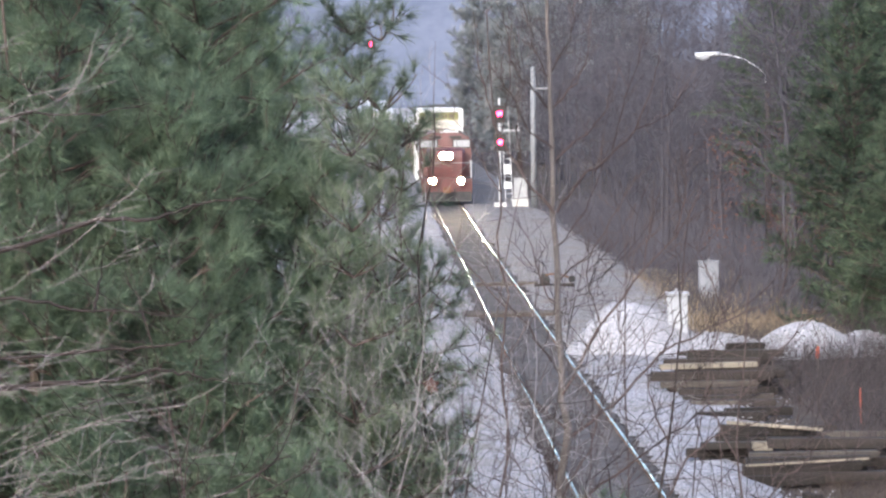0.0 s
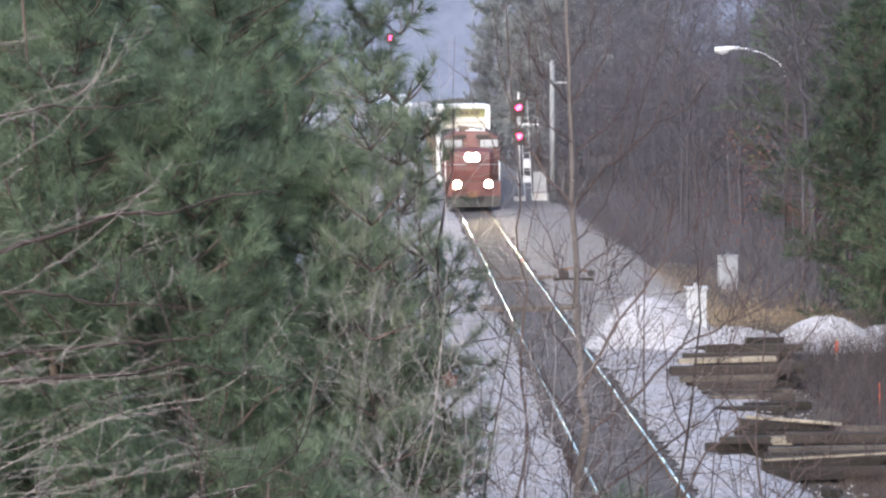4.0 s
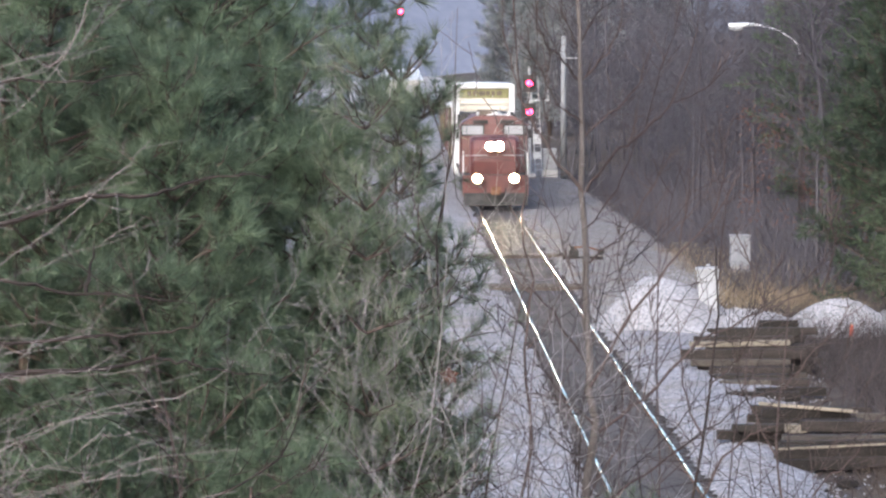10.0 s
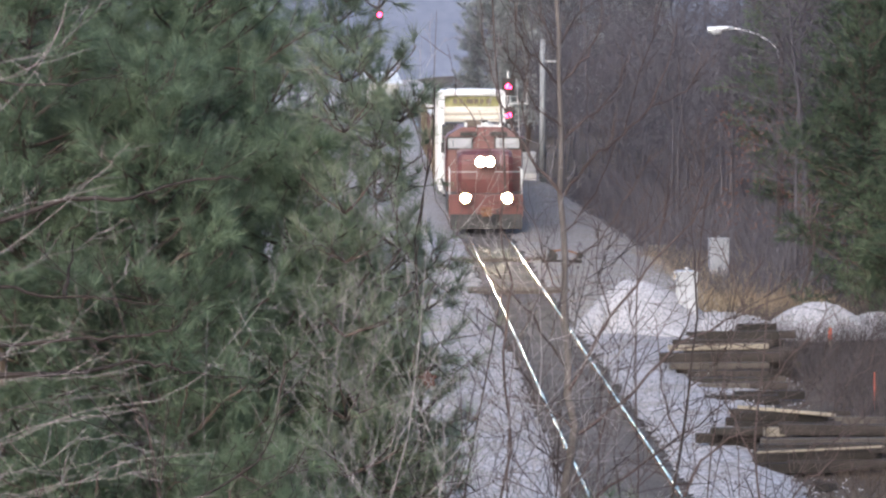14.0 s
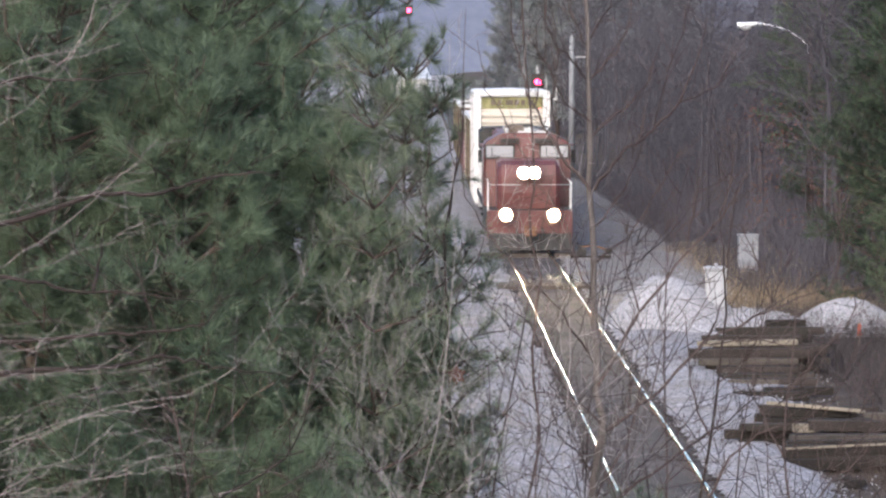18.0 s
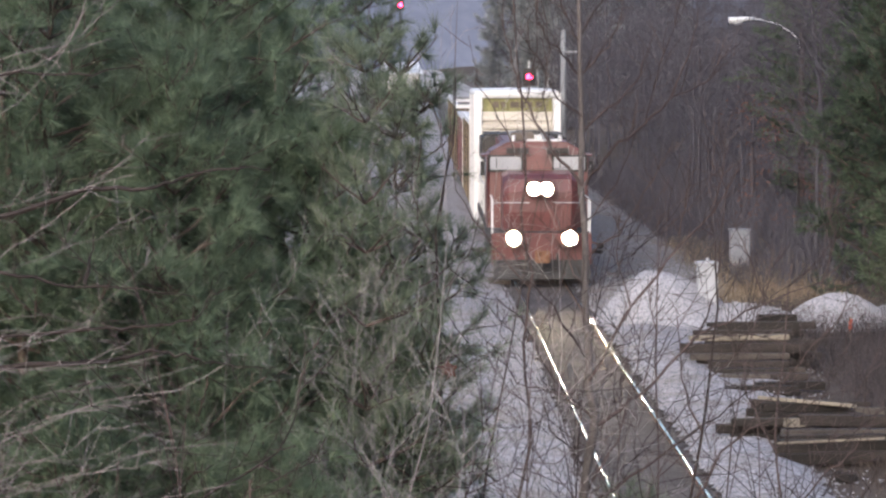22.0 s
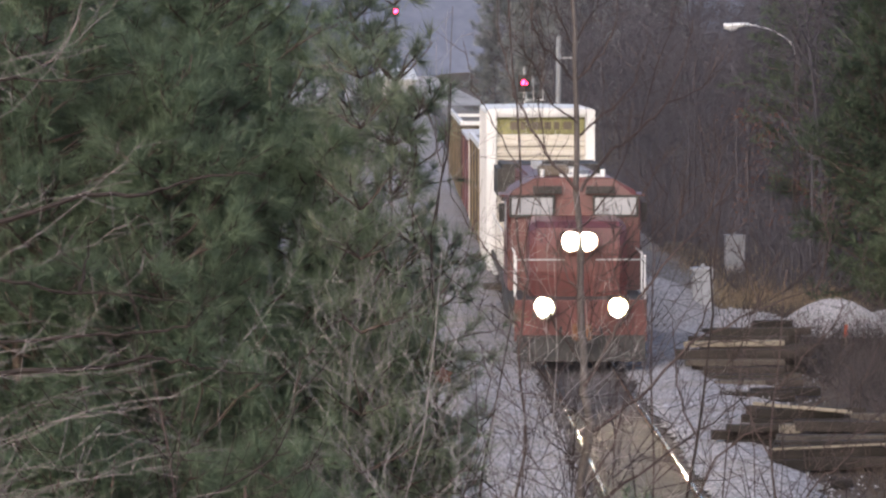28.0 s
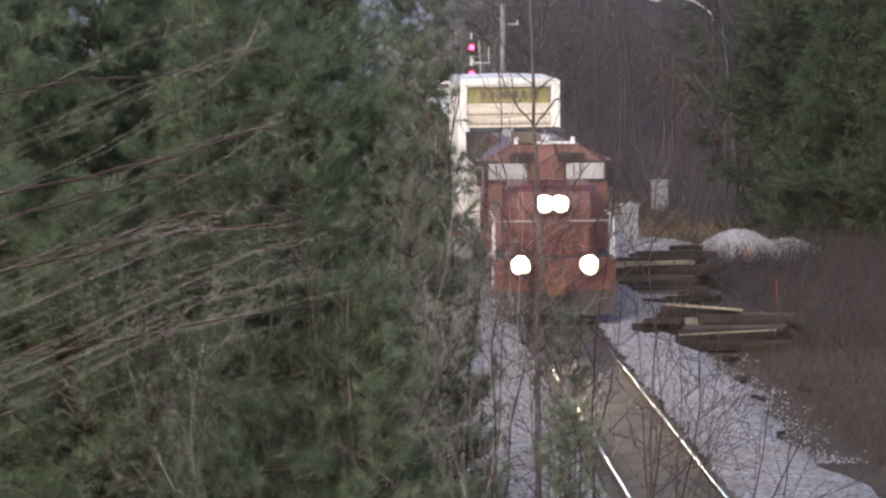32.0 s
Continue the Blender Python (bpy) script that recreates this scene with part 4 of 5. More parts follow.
def locomotive():
    t = thing("locomotive", "red wide-nosed diesel locomotive with headlight and ditch lights lit", "locomotive")
    deck = part("underframe", Buf().box(-1.5, -0.9, 1.45, 1.5, 18.9, 1.72), BLACK, t, "black underframe", bevel=0.03)
    part("pilot", Buf().box(-1.5, -1.0, 0.75, 1.5, -0.85, 1.72), RED, t, "red pilot plate", bevel=0.03)
    plow = Buf().prism([(-0.98, 0.95), (-1.35, 0.36), (-1.30, 0.34), (-0.86, 0.9)], -1.45, 1.45)
    part("plow", plow, BLACK, t, "black snowplow")
    coup = part("coupler", Buf().box(-0.14, -1.62, 0.92, 0.14, -0.95, 1.16).box(-0.22, -1.75, 0.86, 0.22, -1.5, 1.22), RUST, t, bevel=0.02)
    part("air_hose", Buf().tube([(0.45, -1.0, 1.1), (0.47, -1.2, 0.95), (0.44, -1.28, 0.62)], 0.03, 0.03, 8), BLACK, t)
    part("air_hose", Buf().tube([(-0.45, -1.0, 1.1), (-0.47, -1.2, 0.95), (-0.44, -1.28, 0.62)], 0.03, 0.03, 8), BLACK, t)
    # nose
    nose = [(0.06, 1.72), (0.0, 2.3), (0.05, 2.9), (0.22, 3.28), (0.5, 3.42), (2.1, 3.48), (2.1, 1.72)]
    n = Buf()
    k = len(nose)
    for x, s in ((-1.12, 0.16), (-0.95, 0.0), (0.95, 0.0), (1.12, 0.16)):
        n.v += [(x, y + (s if i < 5 else 0), z - (s * 0.6 if i in (3, 4, 5) else 0)) for i, (y, z) in enumerate(nose)]
    for j in range(3):
        for i in range(k):
            m = (i + 1) % k
            n.f.append((j * k + i, j * k + m, (j + 1) * k + m, (j + 1) * k + i))
            n.n.append(0)
    n.f += [tuple(range(k))[::-1], tuple(3 * k + i for i in range(k))]
    n.n += [0, 0]
    part("nose", n, RED, t, "red wide nose", bevel=0.0)
    part("nose_door", Buf().box(0.35, -0.035, 1.8, 0.92, 0.02, 2.75), RED, t, bevel=0.015)
    # cab
    cab = Buf()
    prof = [(-1.56, 1.72), (1.56, 1.72), (1.56, 3.86), (1.45, 4.06), (0.9, 4.36), (-0.9, 4.36), (-1.45, 4.06), (-1.56, 3.86)]
    c = len(prof)
    for y in (2.1, 5.0):
        cab.v += [(x, y + (0.14 if (y < 3 and z > 4.0) else 0) + (-0.1 if (y < 3 and z < 2) else 0), z) for x, z in prof]
    for i in range(c):
        m = (i + 1) % c
        cab.f.append((i, m, c + m, c + i))
        cab.n.append(0)
    cab.f += [tuple(range(c))[::-1], tuple(c + i for i in range(c))]
    cab.n += [0, 0]
    part("cab", cab, RED, t, "red cab with a sloping roof edge", bevel=0.03)
    for s in (-1, 1):
        w = part("windscreen", Buf().box(s * 0.98 - 0.48, 2.04, 3.5, s * 0.98 + 0.48, 2.07, 3.9), GLASS, t, "windscreen coloured pale for reflected sky", bevel=0.012)
        part("window_frame", Buf().box(s * 0.98 - 0.54, 2.055, 3.44, s * 0.98 + 0.54, 2.085, 3.96), BLACK, w)
        part("wiper", Buf().box(s * 0.98 - 0.3, 2.02, 3.55, s * 0.98 - 0.27, 2.035, 3.85), BLACK, w)
        part("side_window", Buf().box(s * 1.565 - 0.01, 2.9, 3.1, s * 1.565 + 0.01, 4.3, 3.8), GLASS, t)
        mirror = part("mirror", Buf().box(s * 1.68 - 0.07, 2.5, 3.3, s * 1.68 + 0.07, 2.53, 3.75), BLACK, t, bevel=0.01)
        part("number_board", Buf().box(s * 0.62 - 0.34, 2.0, 3.99, s * 0.62 + 0.34, 2.14, 4.17), GAP, t, "dark number board")
        part("sunshade", Buf().box(s * 1.62 - 0.1, 2.8, 3.9, s * 1.62 + 0.1, 4.3, 3.94), RED, t)
    # lamps
    h = part("headlight_housing", Buf().box(-0.42, -0.06, 2.78, 0.42, 0.2, 3.22), BLACK, t, bevel=0.05)
    for x in (-0.19, 0.19):
        part("headlight", Buf().disc((x, -0.09, 3.0), 0.165, 0.02, "y", 24), HEADLAMP, h, "headlight, lit")
        # Hoods added, unseen, to keep lamp spill off the near ground.
        part("added_hood", Buf().tube([(x, -0.06, 3.0), (x, -0.42, 3.0)], 0.19, 0.235, 20, cap=False), BLACK, h)
        part("added_baffle", added_baffle(x, -0.36, 3.0, 0.19), BLACK, h)
        # added glowing disc, seen as a halo round the lamp
        part("halo_ring", Buf().disc((x, -0.08, 3.0), 0.188, 0.015, "y", 24), HALO, h)
    for x in (-0.84, 0.84):
        d = part("ditch_light_housing", Buf().box(x - 0.24, -1.08, 1.33, x + 0.24, -0.86, 1.81), BLACK, t, bevel=0.03)
        part("ditch_light", Buf().disc((x, -1.11, 1.57), 0.16, 0.02, "y", 24), HEADLAMP, d, "ditch light, lit")
        # the same added hoods, deeper, on the ditch lights
        part("added_hood", Buf().tube([(x, -1.08, 1.57), (x, -1.5, 1.57)], 0.215, 0.25, 20, cap=False), BLACK, d)
        part("added_baffle", added_baffle(x, -1.4, 1.57, 0.215), BLACK, d)
        part("halo_ring", Buf().disc((x, -1.10, 1.57), 0.213, 0.015, "y", 24), HALO, d)
    # roof gear
    part("air_conditioner", Buf().box(-0.78, 3.1, 4.34, -0.06, 4.2, 4.62), HOPPER, t, "brown roof air conditioner", bevel=0.05)
    part("antenna_plate", Buf().box(-0.3, 2.6, 4.365, 0.75, 3.0, 4.42), CARWHITE, t, "white antenna plate")
    for x in (-0.72, 0.72):
        part("antenna", Buf().disc((x, 2.75, 4.36), 0.06, 0.18, "z", 12), CARWHITE, t)
    hb = part("horn", Buf().box(-0.12, 5.6, 4.25, 0.12, 5.9, 4.36), BLACK, t)
    for x in (-0.18, 0.0, 0.18):
        part("horn_bell", Buf().tube([(x, 5.7, 4.42), (x, 5.3, 4.42)], 0.03, 0.09, 10), GALV, hb)
    # long hood
    hood = Buf().box(-0.95, 5.02, 1.74, 0.95, 18.4, 4.25)
    part("long_hood", hood, RED, t, "red long hood", bevel=0.08)
    part("hood_band", Buf().box(-0.97, 5.2, 1.8, -0.953, 18.2, 2.6).box(0.953, 5.2, 1.8, 0.97, 18.2, 2.6), OCHRE, t, "ochre band along the hood")
    part("radiator", Buf().box(-1.45, 14.2, 3.3, 1.45, 17.9, 4.28), BLACK, t, "black flared radiator", bevel=0.12)
    part("exhaust_stack", Buf().box(-0.4, 10.0, 4.25, 0.4, 10.6, 4.5), BLACK, t)
    for y in (6.8, 8.3, 11.6, 13.0):
        part("roof_fan", Buf().disc((0, y, 4.24), 0.6, 0.16, "z", 20), GREY, t)
    for s in (-1, 1):
        for i in range(10):
            x = s * 0.962
            part("hood_door", Buf().box(x - 0.012, 5.4 + 1.0 * i, 2.7, x + 0.012, 6.3 + 1.0 * i, 4.2), RED, t)
    # walkways, steps and rails
    for s in (-1, 1):
        rail = part("handrail", Buf().tube([(s * 1.45, 0.1, 2.72), (s * 1.45, 1.9, 2.72)], 0.02, 0.02, 8), CARWHITE, t)
        part("handrail", Buf().tube([(s * 1.45, 5.2, 2.72), (s * 1.45, 18.6, 2.72)], 0.02, 0.02, 8), CARWHITE, t)
        for i in range(9):
            part("stanchion", Buf().tube([(s * 1.45, 5.2 + 1.67 * i, 1.72), (s * 1.45, 5.2 + 1.67 * i, 2.72)], 0.018, 0.018, 6), CARWHITE, t)
        for y in (-0.88, 0.1):
            part("grab_iron", Buf().tube([(s * 1.46, y, 1.0), (s * 1.46, y, 2.72)], 0.02, 0.02, 8), CARWHITE, t, "white grab iron")
        for z in (0.5, 0.85, 1.2):
            part("step", Buf().box(s * 1.3 - 0.22, -0.8, z, s * 1.3 + 0.22, -0.2, z + 0.04), BLACK, t)
        part("front_rail", Buf().tube([(s * 0.35, -0.88, 2.62), (s * 1.44, -0.88, 2.62)], 0.016, 0.016, 8), GREY, t)
    part("fuel_tank", Buf().box(-1.4, 6.4, 0.5, 1.4, 11.8, 1.42), BLACK, t, bevel=0.12)
    for y in (3.0, 15.2):
        bog = Buf()
        for s in (-1, 1):
            bog.box(s * 1.02 - 0.07, y - 2.3, 0.72, s * 1.02 + 0.07, y + 2.3, 1.0)
            for dy in (-1.9, 0, 1.9):
                bog.box(s * 1.04 - 0.13, y + dy - 0.2, 0.5, s * 1.04 + 0.13, y + dy + 0.2, 0.9)
                bog.tube([(s * 1.05, y + dy + 0.6, 0.55), (s * 1.05, y + dy + 0.6, 0.95)], 0.1, 0.1, 10)
        bog.box(-0.95, y - 0.3, 0.85, 0.95, y + 0.3, 1.4)
        part("bogie", bog, BLACK, t, "black six-wheel bogie frame")
        for dy in (-1.9, 0, 1.9):
            wheelset(t, y + dy)
    return t


def auto_carrier():
    t = thing("enclosed_rail_car", "tall white enclosed rail car with cream ribbed end doors", "rail car")
    part("floor", Buf().box(-1.5, 0.3, 0.95, 1.5, 8.4, 1.25), GREY, t)
    body = Buf()
    for s in (-1, 1):
        body.box(s * 1.5 - 0.04, 0.25, 1.25, s * 1.5 + 0.04, 8.4, 5.50)
    part("side_wall", body, SIDEWALL, t, "dull white ribbed side panels")
    roof = Buf()
    prof = [(-1.57, 5.50), (1.57, 5.50), (1.57, 5.60), (1.48, 5.66), (0, 5.69), (-1.48, 5.66), (-1.57, 5.60)]
    c = len(prof)
    for y in (-0.02, 8.5):
        roof.v += [(x, y, z) for x, z in prof]
    for i in range(c):
        m = (i + 1) % c
        roof.f.append((i, m, c + m, c + i))
        roof.n.append(0)
    roof.f += [tuple(range(c))[::-1], tuple(c + i for i in range(c))]
    roof.n += [0, 0]
    part("roof", roof, CARWHITE, t, "white arched roof")
    for s in (-1, 1):
        part("corner_post", Buf().box(s * 1.43 - 0.14, 0.0, 1.0, s * 1.43 + 0.14, 0.28, 5.50), CARWHITE, t, "white corner post", bevel=0.02)
        for i in range(5):
            part("side_post", Buf().box(s * 1.57 - 0.03, 0.9 + 1.7 * i, 1.1, s * 1.57 + 0.03, 1.02 + 1.7 * i, 5.50), SIDEWALL, t)
    part("header", Buf().box(-1.29, 0.02, 5.42, 1.29, 0.26, 5.498), CARWHITE, t, "white header beam", bevel=0.02)
    for x0, x1 in ((-1.27, -0.43), (-0.42, 0.42), (0.43, 1.27)):
        part("end_screen", Buf().box(x0, 0.16, 4.92, x1, 0.2, 5.41), OLIVE, t, "olive mesh screen above the doors")
    for x, w in ((-0.78, 0.1), (-0.52, 0.07), (-0.1, 0.16), (0.2, 0.1), (0.46, 0.08), (0.78, 0.12)):
        part("lettering_bar", Buf().box(x - w, 0.15, 5.06, x + w, 0.158, 5.28), HOPPER, t, "worn dark lettering, unreadable")
    for s in (-1, 1):
        door = part("end_door", Buf().box(s * 0.645 - 0.64, 0.13, 1.2, s * 0.645 + 0.64, 0.18, 4.91), CREAM, t, "cream ribbed end door")
        for i in range(12):
            z = 1.36 + 0.29 * i
            part("rib", Buf().prism([(0.128, z), (0.06, z + 0.05), (0.06, z + 0.14), (0.128, z + 0.19)], s * 0.645 - 0.62, s * 0.645 + 0.62), CREAM, door)
    part("buffer_beam", Buf().box(-1.4, -0.05, 0.85, 1.4, 0.3, 1.18), GREY, t, bevel=0.02)
    part("coupler", Buf().box(-0.12, -0.6, 0.9, 0.12, 0.0, 1.12), RUST, t)
    for y in (2.0, 6.6):
        bog = Buf()
        for s in (-1, 1):
            bog.box(s * 1.02 - 0.08, y - 1.2, 0.5, s * 1.02 + 0.08, y + 1.2, 0.75)
        bog.box(-0.95, y - 0.25, 0.55, 0.95, y + 0.25, 0.93)
        part("bogie", bog, BLACK, t)
        for dy in (-0.85, 0.85):
            wheelset(t, y + dy, 0.42)
    return t


def hopper():
    t = thing("hopper_car", "brown ribbed open hopper car with a pale top edge", "rail car", group="hopper cars behind the tall car")
    part("body", Buf().prism([(0.3, 4.3), (0.3, 3.2), (3.0, 1.2), (13.0, 1.2), (15.7, 3.2), (15.7, 4.3)], -1.5, 1.5), HOPPER, t)
    for s in (-1, 1):
        part("top_chord", Buf().box(s * 1.52 - 0.07, 0.25, 4.24, s * 1.52 + 0.07, 15.75, 4.42), CARWHITE, t, "pale top edge")
        for i in range(11):
            part("side_rib", Buf().box(s * 1.54 - 0.04, 0.5 + 1.48 * i, 1.15, s * 1.54 + 0.04, 0.64 + 1.48 * i, 4.24), OCHRE if i % 3 == 1 else GAP, t)
    part("end_chord", Buf().box(-1.44, 0.2, 4.24, 1.44, 0.36, 4.42), CARWHITE, t)
    part("sill", Buf().box(-1.45, 0.0, 0.95, 1.45, 16.0, 1.19), BLACK, t)
    for y in (2.0, 14.0):
        bog = Buf()
        for s in (-1, 1):
            bog.box(s * 1.02 - 0.08, y - 1.2, 0.5, s * 1.02 + 0.08, y + 1.2, 0.75)
        bog.box(-0.95, y - 0.25, 0.55, 0.95, y + 0.25, 0.93)
        part("bogie", bog, BLACK, t)
        for dy in (-0.85, 0.85):
            part("wheelset", Buf().disc((-0.82, y + dy, 0.623), 0.42, 0.13, "x", 20).disc((0.69, y + dy, 0.623), 0.42, 0.13, "x", 20).disc((-0.7, y + dy, 0.623), 0.08, 1.4, "x", 8), RUST, t)
    return t


def box_car():
    t = thing("box_car", "faded maroon box car with a pale grey roof", "rail car", group="box cars in the train")
    part("body", Buf().box(-1.5, 0.3, 1.2, 1.5, 15.7, 4.0), MAROON, t, "maroon ribbed body", bevel=0.03)
    part("roof", Buf().prism([(0.2, 4.0), (15.8, 4.0), (15.8, 4.12), (0.2, 4.12)], -1.56, 1.56), SIDEWALL, t, "pale grey roof")
    part("end_panel", Buf().box(-1.4, 0.24, 1.3, 1.4, 0.298, 3.95), SIDEWALL, t, "pale blue-grey end")
    for k in (-1, 1):
        part("side_door", Buf().box(k * 1.52 - 0.02, 6.4, 1.25, k * 1.52 + 0.02, 9.6, 3.9), MAROON, t)
        part("corner_post", Buf().box(k * 1.5 - 0.07, 0.2, 1.15, k * 1.5 + 0.07, 0.34, 4.0), GALV, t, "pale corner post")
        for i in range(10):
            if not 3 < i < 6:
                part("side_rib", Buf().box(k * 1.53 - 0.03, 0.7 + 1.55 * i, 1.2, k * 1.53 + 0.03, 0.82 + 1.55 * i, 4.0), MAROON, t)
    part("sill", Buf().box(-1.45, 0.0, 0.95, 1.45, 16.0, 1.19), BLACK, t)
    for y in (2.0, 14.0):
        bog = Buf()
        for k in (-1, 1):
            bog.box(k * 1.02 - 0.08, y - 1.2, 0.5, k * 1.02 + 0.08, y + 1.2, 0.75)
        bog.box(-0.95, y - 0.25, 0.55, 0.95, y + 0.25, 0.93)
        part("bogie", bog, BLACK, t)
        for dy in (-0.85, 0.85):
            wheelset(t, y + dy, 0.42)
    return t


LOCO, CARRIER, HOPPERS = locomotive(), auto_carrier(), [hopper(), box_car()]
HOPPERS.append(copy_thing(HOPPERS[0], pose(0, 0, 0)))
HOPPERS.append(copy_thing(HOPPERS[0], pose(0, 0, 0)))


# ---- foreground: what grows on the bank before the camera ----
def near_pines():
    lab = "green loblolly pine with long needles on the near bank"
    g = np.random.default_rng(11)
    p1 = pine(g, 9.4, 1.5, 15, 26, 0.19, 0.0062, 0.18, 1.0, NEEDLE, profile=0.6, burst=0.58)
    t1 = pine_thing(p1, (-5.5, 25.5, 0), lab, "pines on the near bank")
    p2 = pine(g, 10.5, 1.9, 14, 26, 0.2, 0.0062, 0.19, 1.0, NEEDLE, profile=0.6, burst=0.58)
    t2 = pine_thing(p2, (-8.3, 26.8, 0), lab, "pines on the near bank")
    copy_thing(t2, pose(-9.6, 25.2, 0, 0, 0, 140))
    copy_thing(t1, pose(-6.6, 24.2, -1.1, 0, 0, 77))
    copy_thing(t1, pose(-11.5, 26.5, 0.6, 0, 0, 210))
    copy_thing(t1, pose(-5.7, 24.0, -2.2, 0, 0, 300))
    p3 = pine(g, 7.9, 0.7, 7, 26, 0.17, 0.0058, 0.38, 2.5, BROWNING, profile=0.7, girth=0.0035, bend=0.09)
    t3 = pine_thing(p3, (-4.42, 27.5, 0), "thin young pine with sparse browning needle tufts", "pines on the near bank")
    copy_thing(t3, pose(-3.86, 24.6, -2.6, 0, 0, 60))
    copy_thing(t3, pose(-3.75, 25.9, -1.9, 0, 0, 250))
    copy_thing(t3, pose(-2.62, 21.0, -4.6, 0, 0, 160))
    copy_thing(t2, pose(-6.5, 29.2, 0.5, 0, 0, 200))
    copy_thing(t1, pose(-4.75, 25.0, -2.75, 0, 0, 260))
    copy_thing(t1, pose(-7.9, 28.5, -1.6, 0, 0, 20))
    copy_thing(t1, pose(-4.9, 23.2, -4.9, 0, 0, 120))
    copy_thing(t1, pose(-6.3, 23.0, -4.7, 0, 0, 200))
    copy_thing(t2, pose(-8.4, 24.0, -5.0, 0, 0, 30))
    copy_thing(t3, pose(-2.2, 27.2, -4.1, 0, 0, 90))
    p4 = pine(g, 7.9, 0.55, 5, 26, 0.17, 0.0058, 0.5, 3.6, BROWNING, profile=0.5, girth=0.003, bend=0.1)
    t4 = pine_thing(p4, (-4.1, 25.6, 0.3), "spindly young pine with a few tufts of needles", "pines on the near bank")
    copy_thing(t4, pose(-4.35, 26.2, 0.0, 0, 0, 150))
    copy_thing(t4, pose(-3.95, 25.0, -0.9, 0, 0, 250))
    copy_thing(t4, pose(-4.12, 24.9, -1.1, 0, 0, 20))
    copy_thing(t4, pose(-4.35, 24.2, -0.6, 0, 0, 310))
    copy_thing(t1, pose(-4.65, 26.2, -3.9, 0, 0, 40))


near_pines()


def sapling(name, label, stem, r0, r1, limbs, at_y, seed, twigs=3, mats=(BARK, TWIG), stout=0.85, near=1.0):
    """A sapling whose stem and main limbs follow given lines in x and z."""
    gen = np.random.default_rng(seed)
    if near != 1.0:
        def closer(p):
            return (-4.17 + (p[0] + 4.17) * near, p[1] if p[1] == 0 else 7.33 + (p[1] - 7.33) * near)
        stem = [closer(p) for p in stem]
        limbs = [([closer(p) for p in run], r) for run, r in limbs]
    t = thing(name, label, "tree", (stem[0][0], at_y, 0), "leafless saplings on the near bank")
    x0 = stem[0][0]
    tr = Buf()
    fine = []
    for a, b in zip(stem[:-1], stem[1:]):
        for q in (0, 0.33, 0.66):
            fine.append((a[0] + (b[0] - a[0]) * q - x0 + 0.006 * gen.normal(), 0.02 * gen.normal(), a[1] + (b[1] - a[1]) * q))
    fine.append((stem[-1][0] - x0, 0, stem[-1][1]))
    tr.tube(fine, r0, r1, 8)
    part("trunk", tr, mats[0], t, smooth=True)
    li = Buf()
    for line, r in limbs:
        depth = gen.uniform(-0.5, 0.5)
        n = len(line)
        pts = []
        for i, (x, z) in enumerate(line):
            pts.append(Vector((x - x0, depth * i / n, z)))
        sm = []
        for i in range(n - 1):
            for q in (0, 0.25, 0.5, 0.75):
                sm.append(pts[i].lerp(pts[i + 1], q) + Vector(gen.normal(size=3)) * 0.008)
        sm.append(pts[-1])
        li.tube(sm, r * stout, 0.0026 * stout, 5, cap=False)
        for k in range(twigs):
            i = int(gen.integers(1, len(sm) - 1))
            w = (sm[i + 1] - sm[i]).normalized()
            d = w * 0.7 + Vector(gen.normal(size=3)) * 0.5 + Vector((0, 0, 0.2))
            sub = branchings(li, sm[i], d, gen.uniform(0.12, 0.42), 0.0029 if near == 1.0 else 0.0022, 2, gen, 0.6, 0.06, 4)
            if gen.random() < 0.6:
                branchings(li, sub[2], d + Vector(gen.normal(size=3)) * 0.6, gen.uniform(0.08, 0.2), 0.002, 2, gen, 0.6, 0.05, 3)
    part("crown", li, mats[1], t)
    return t


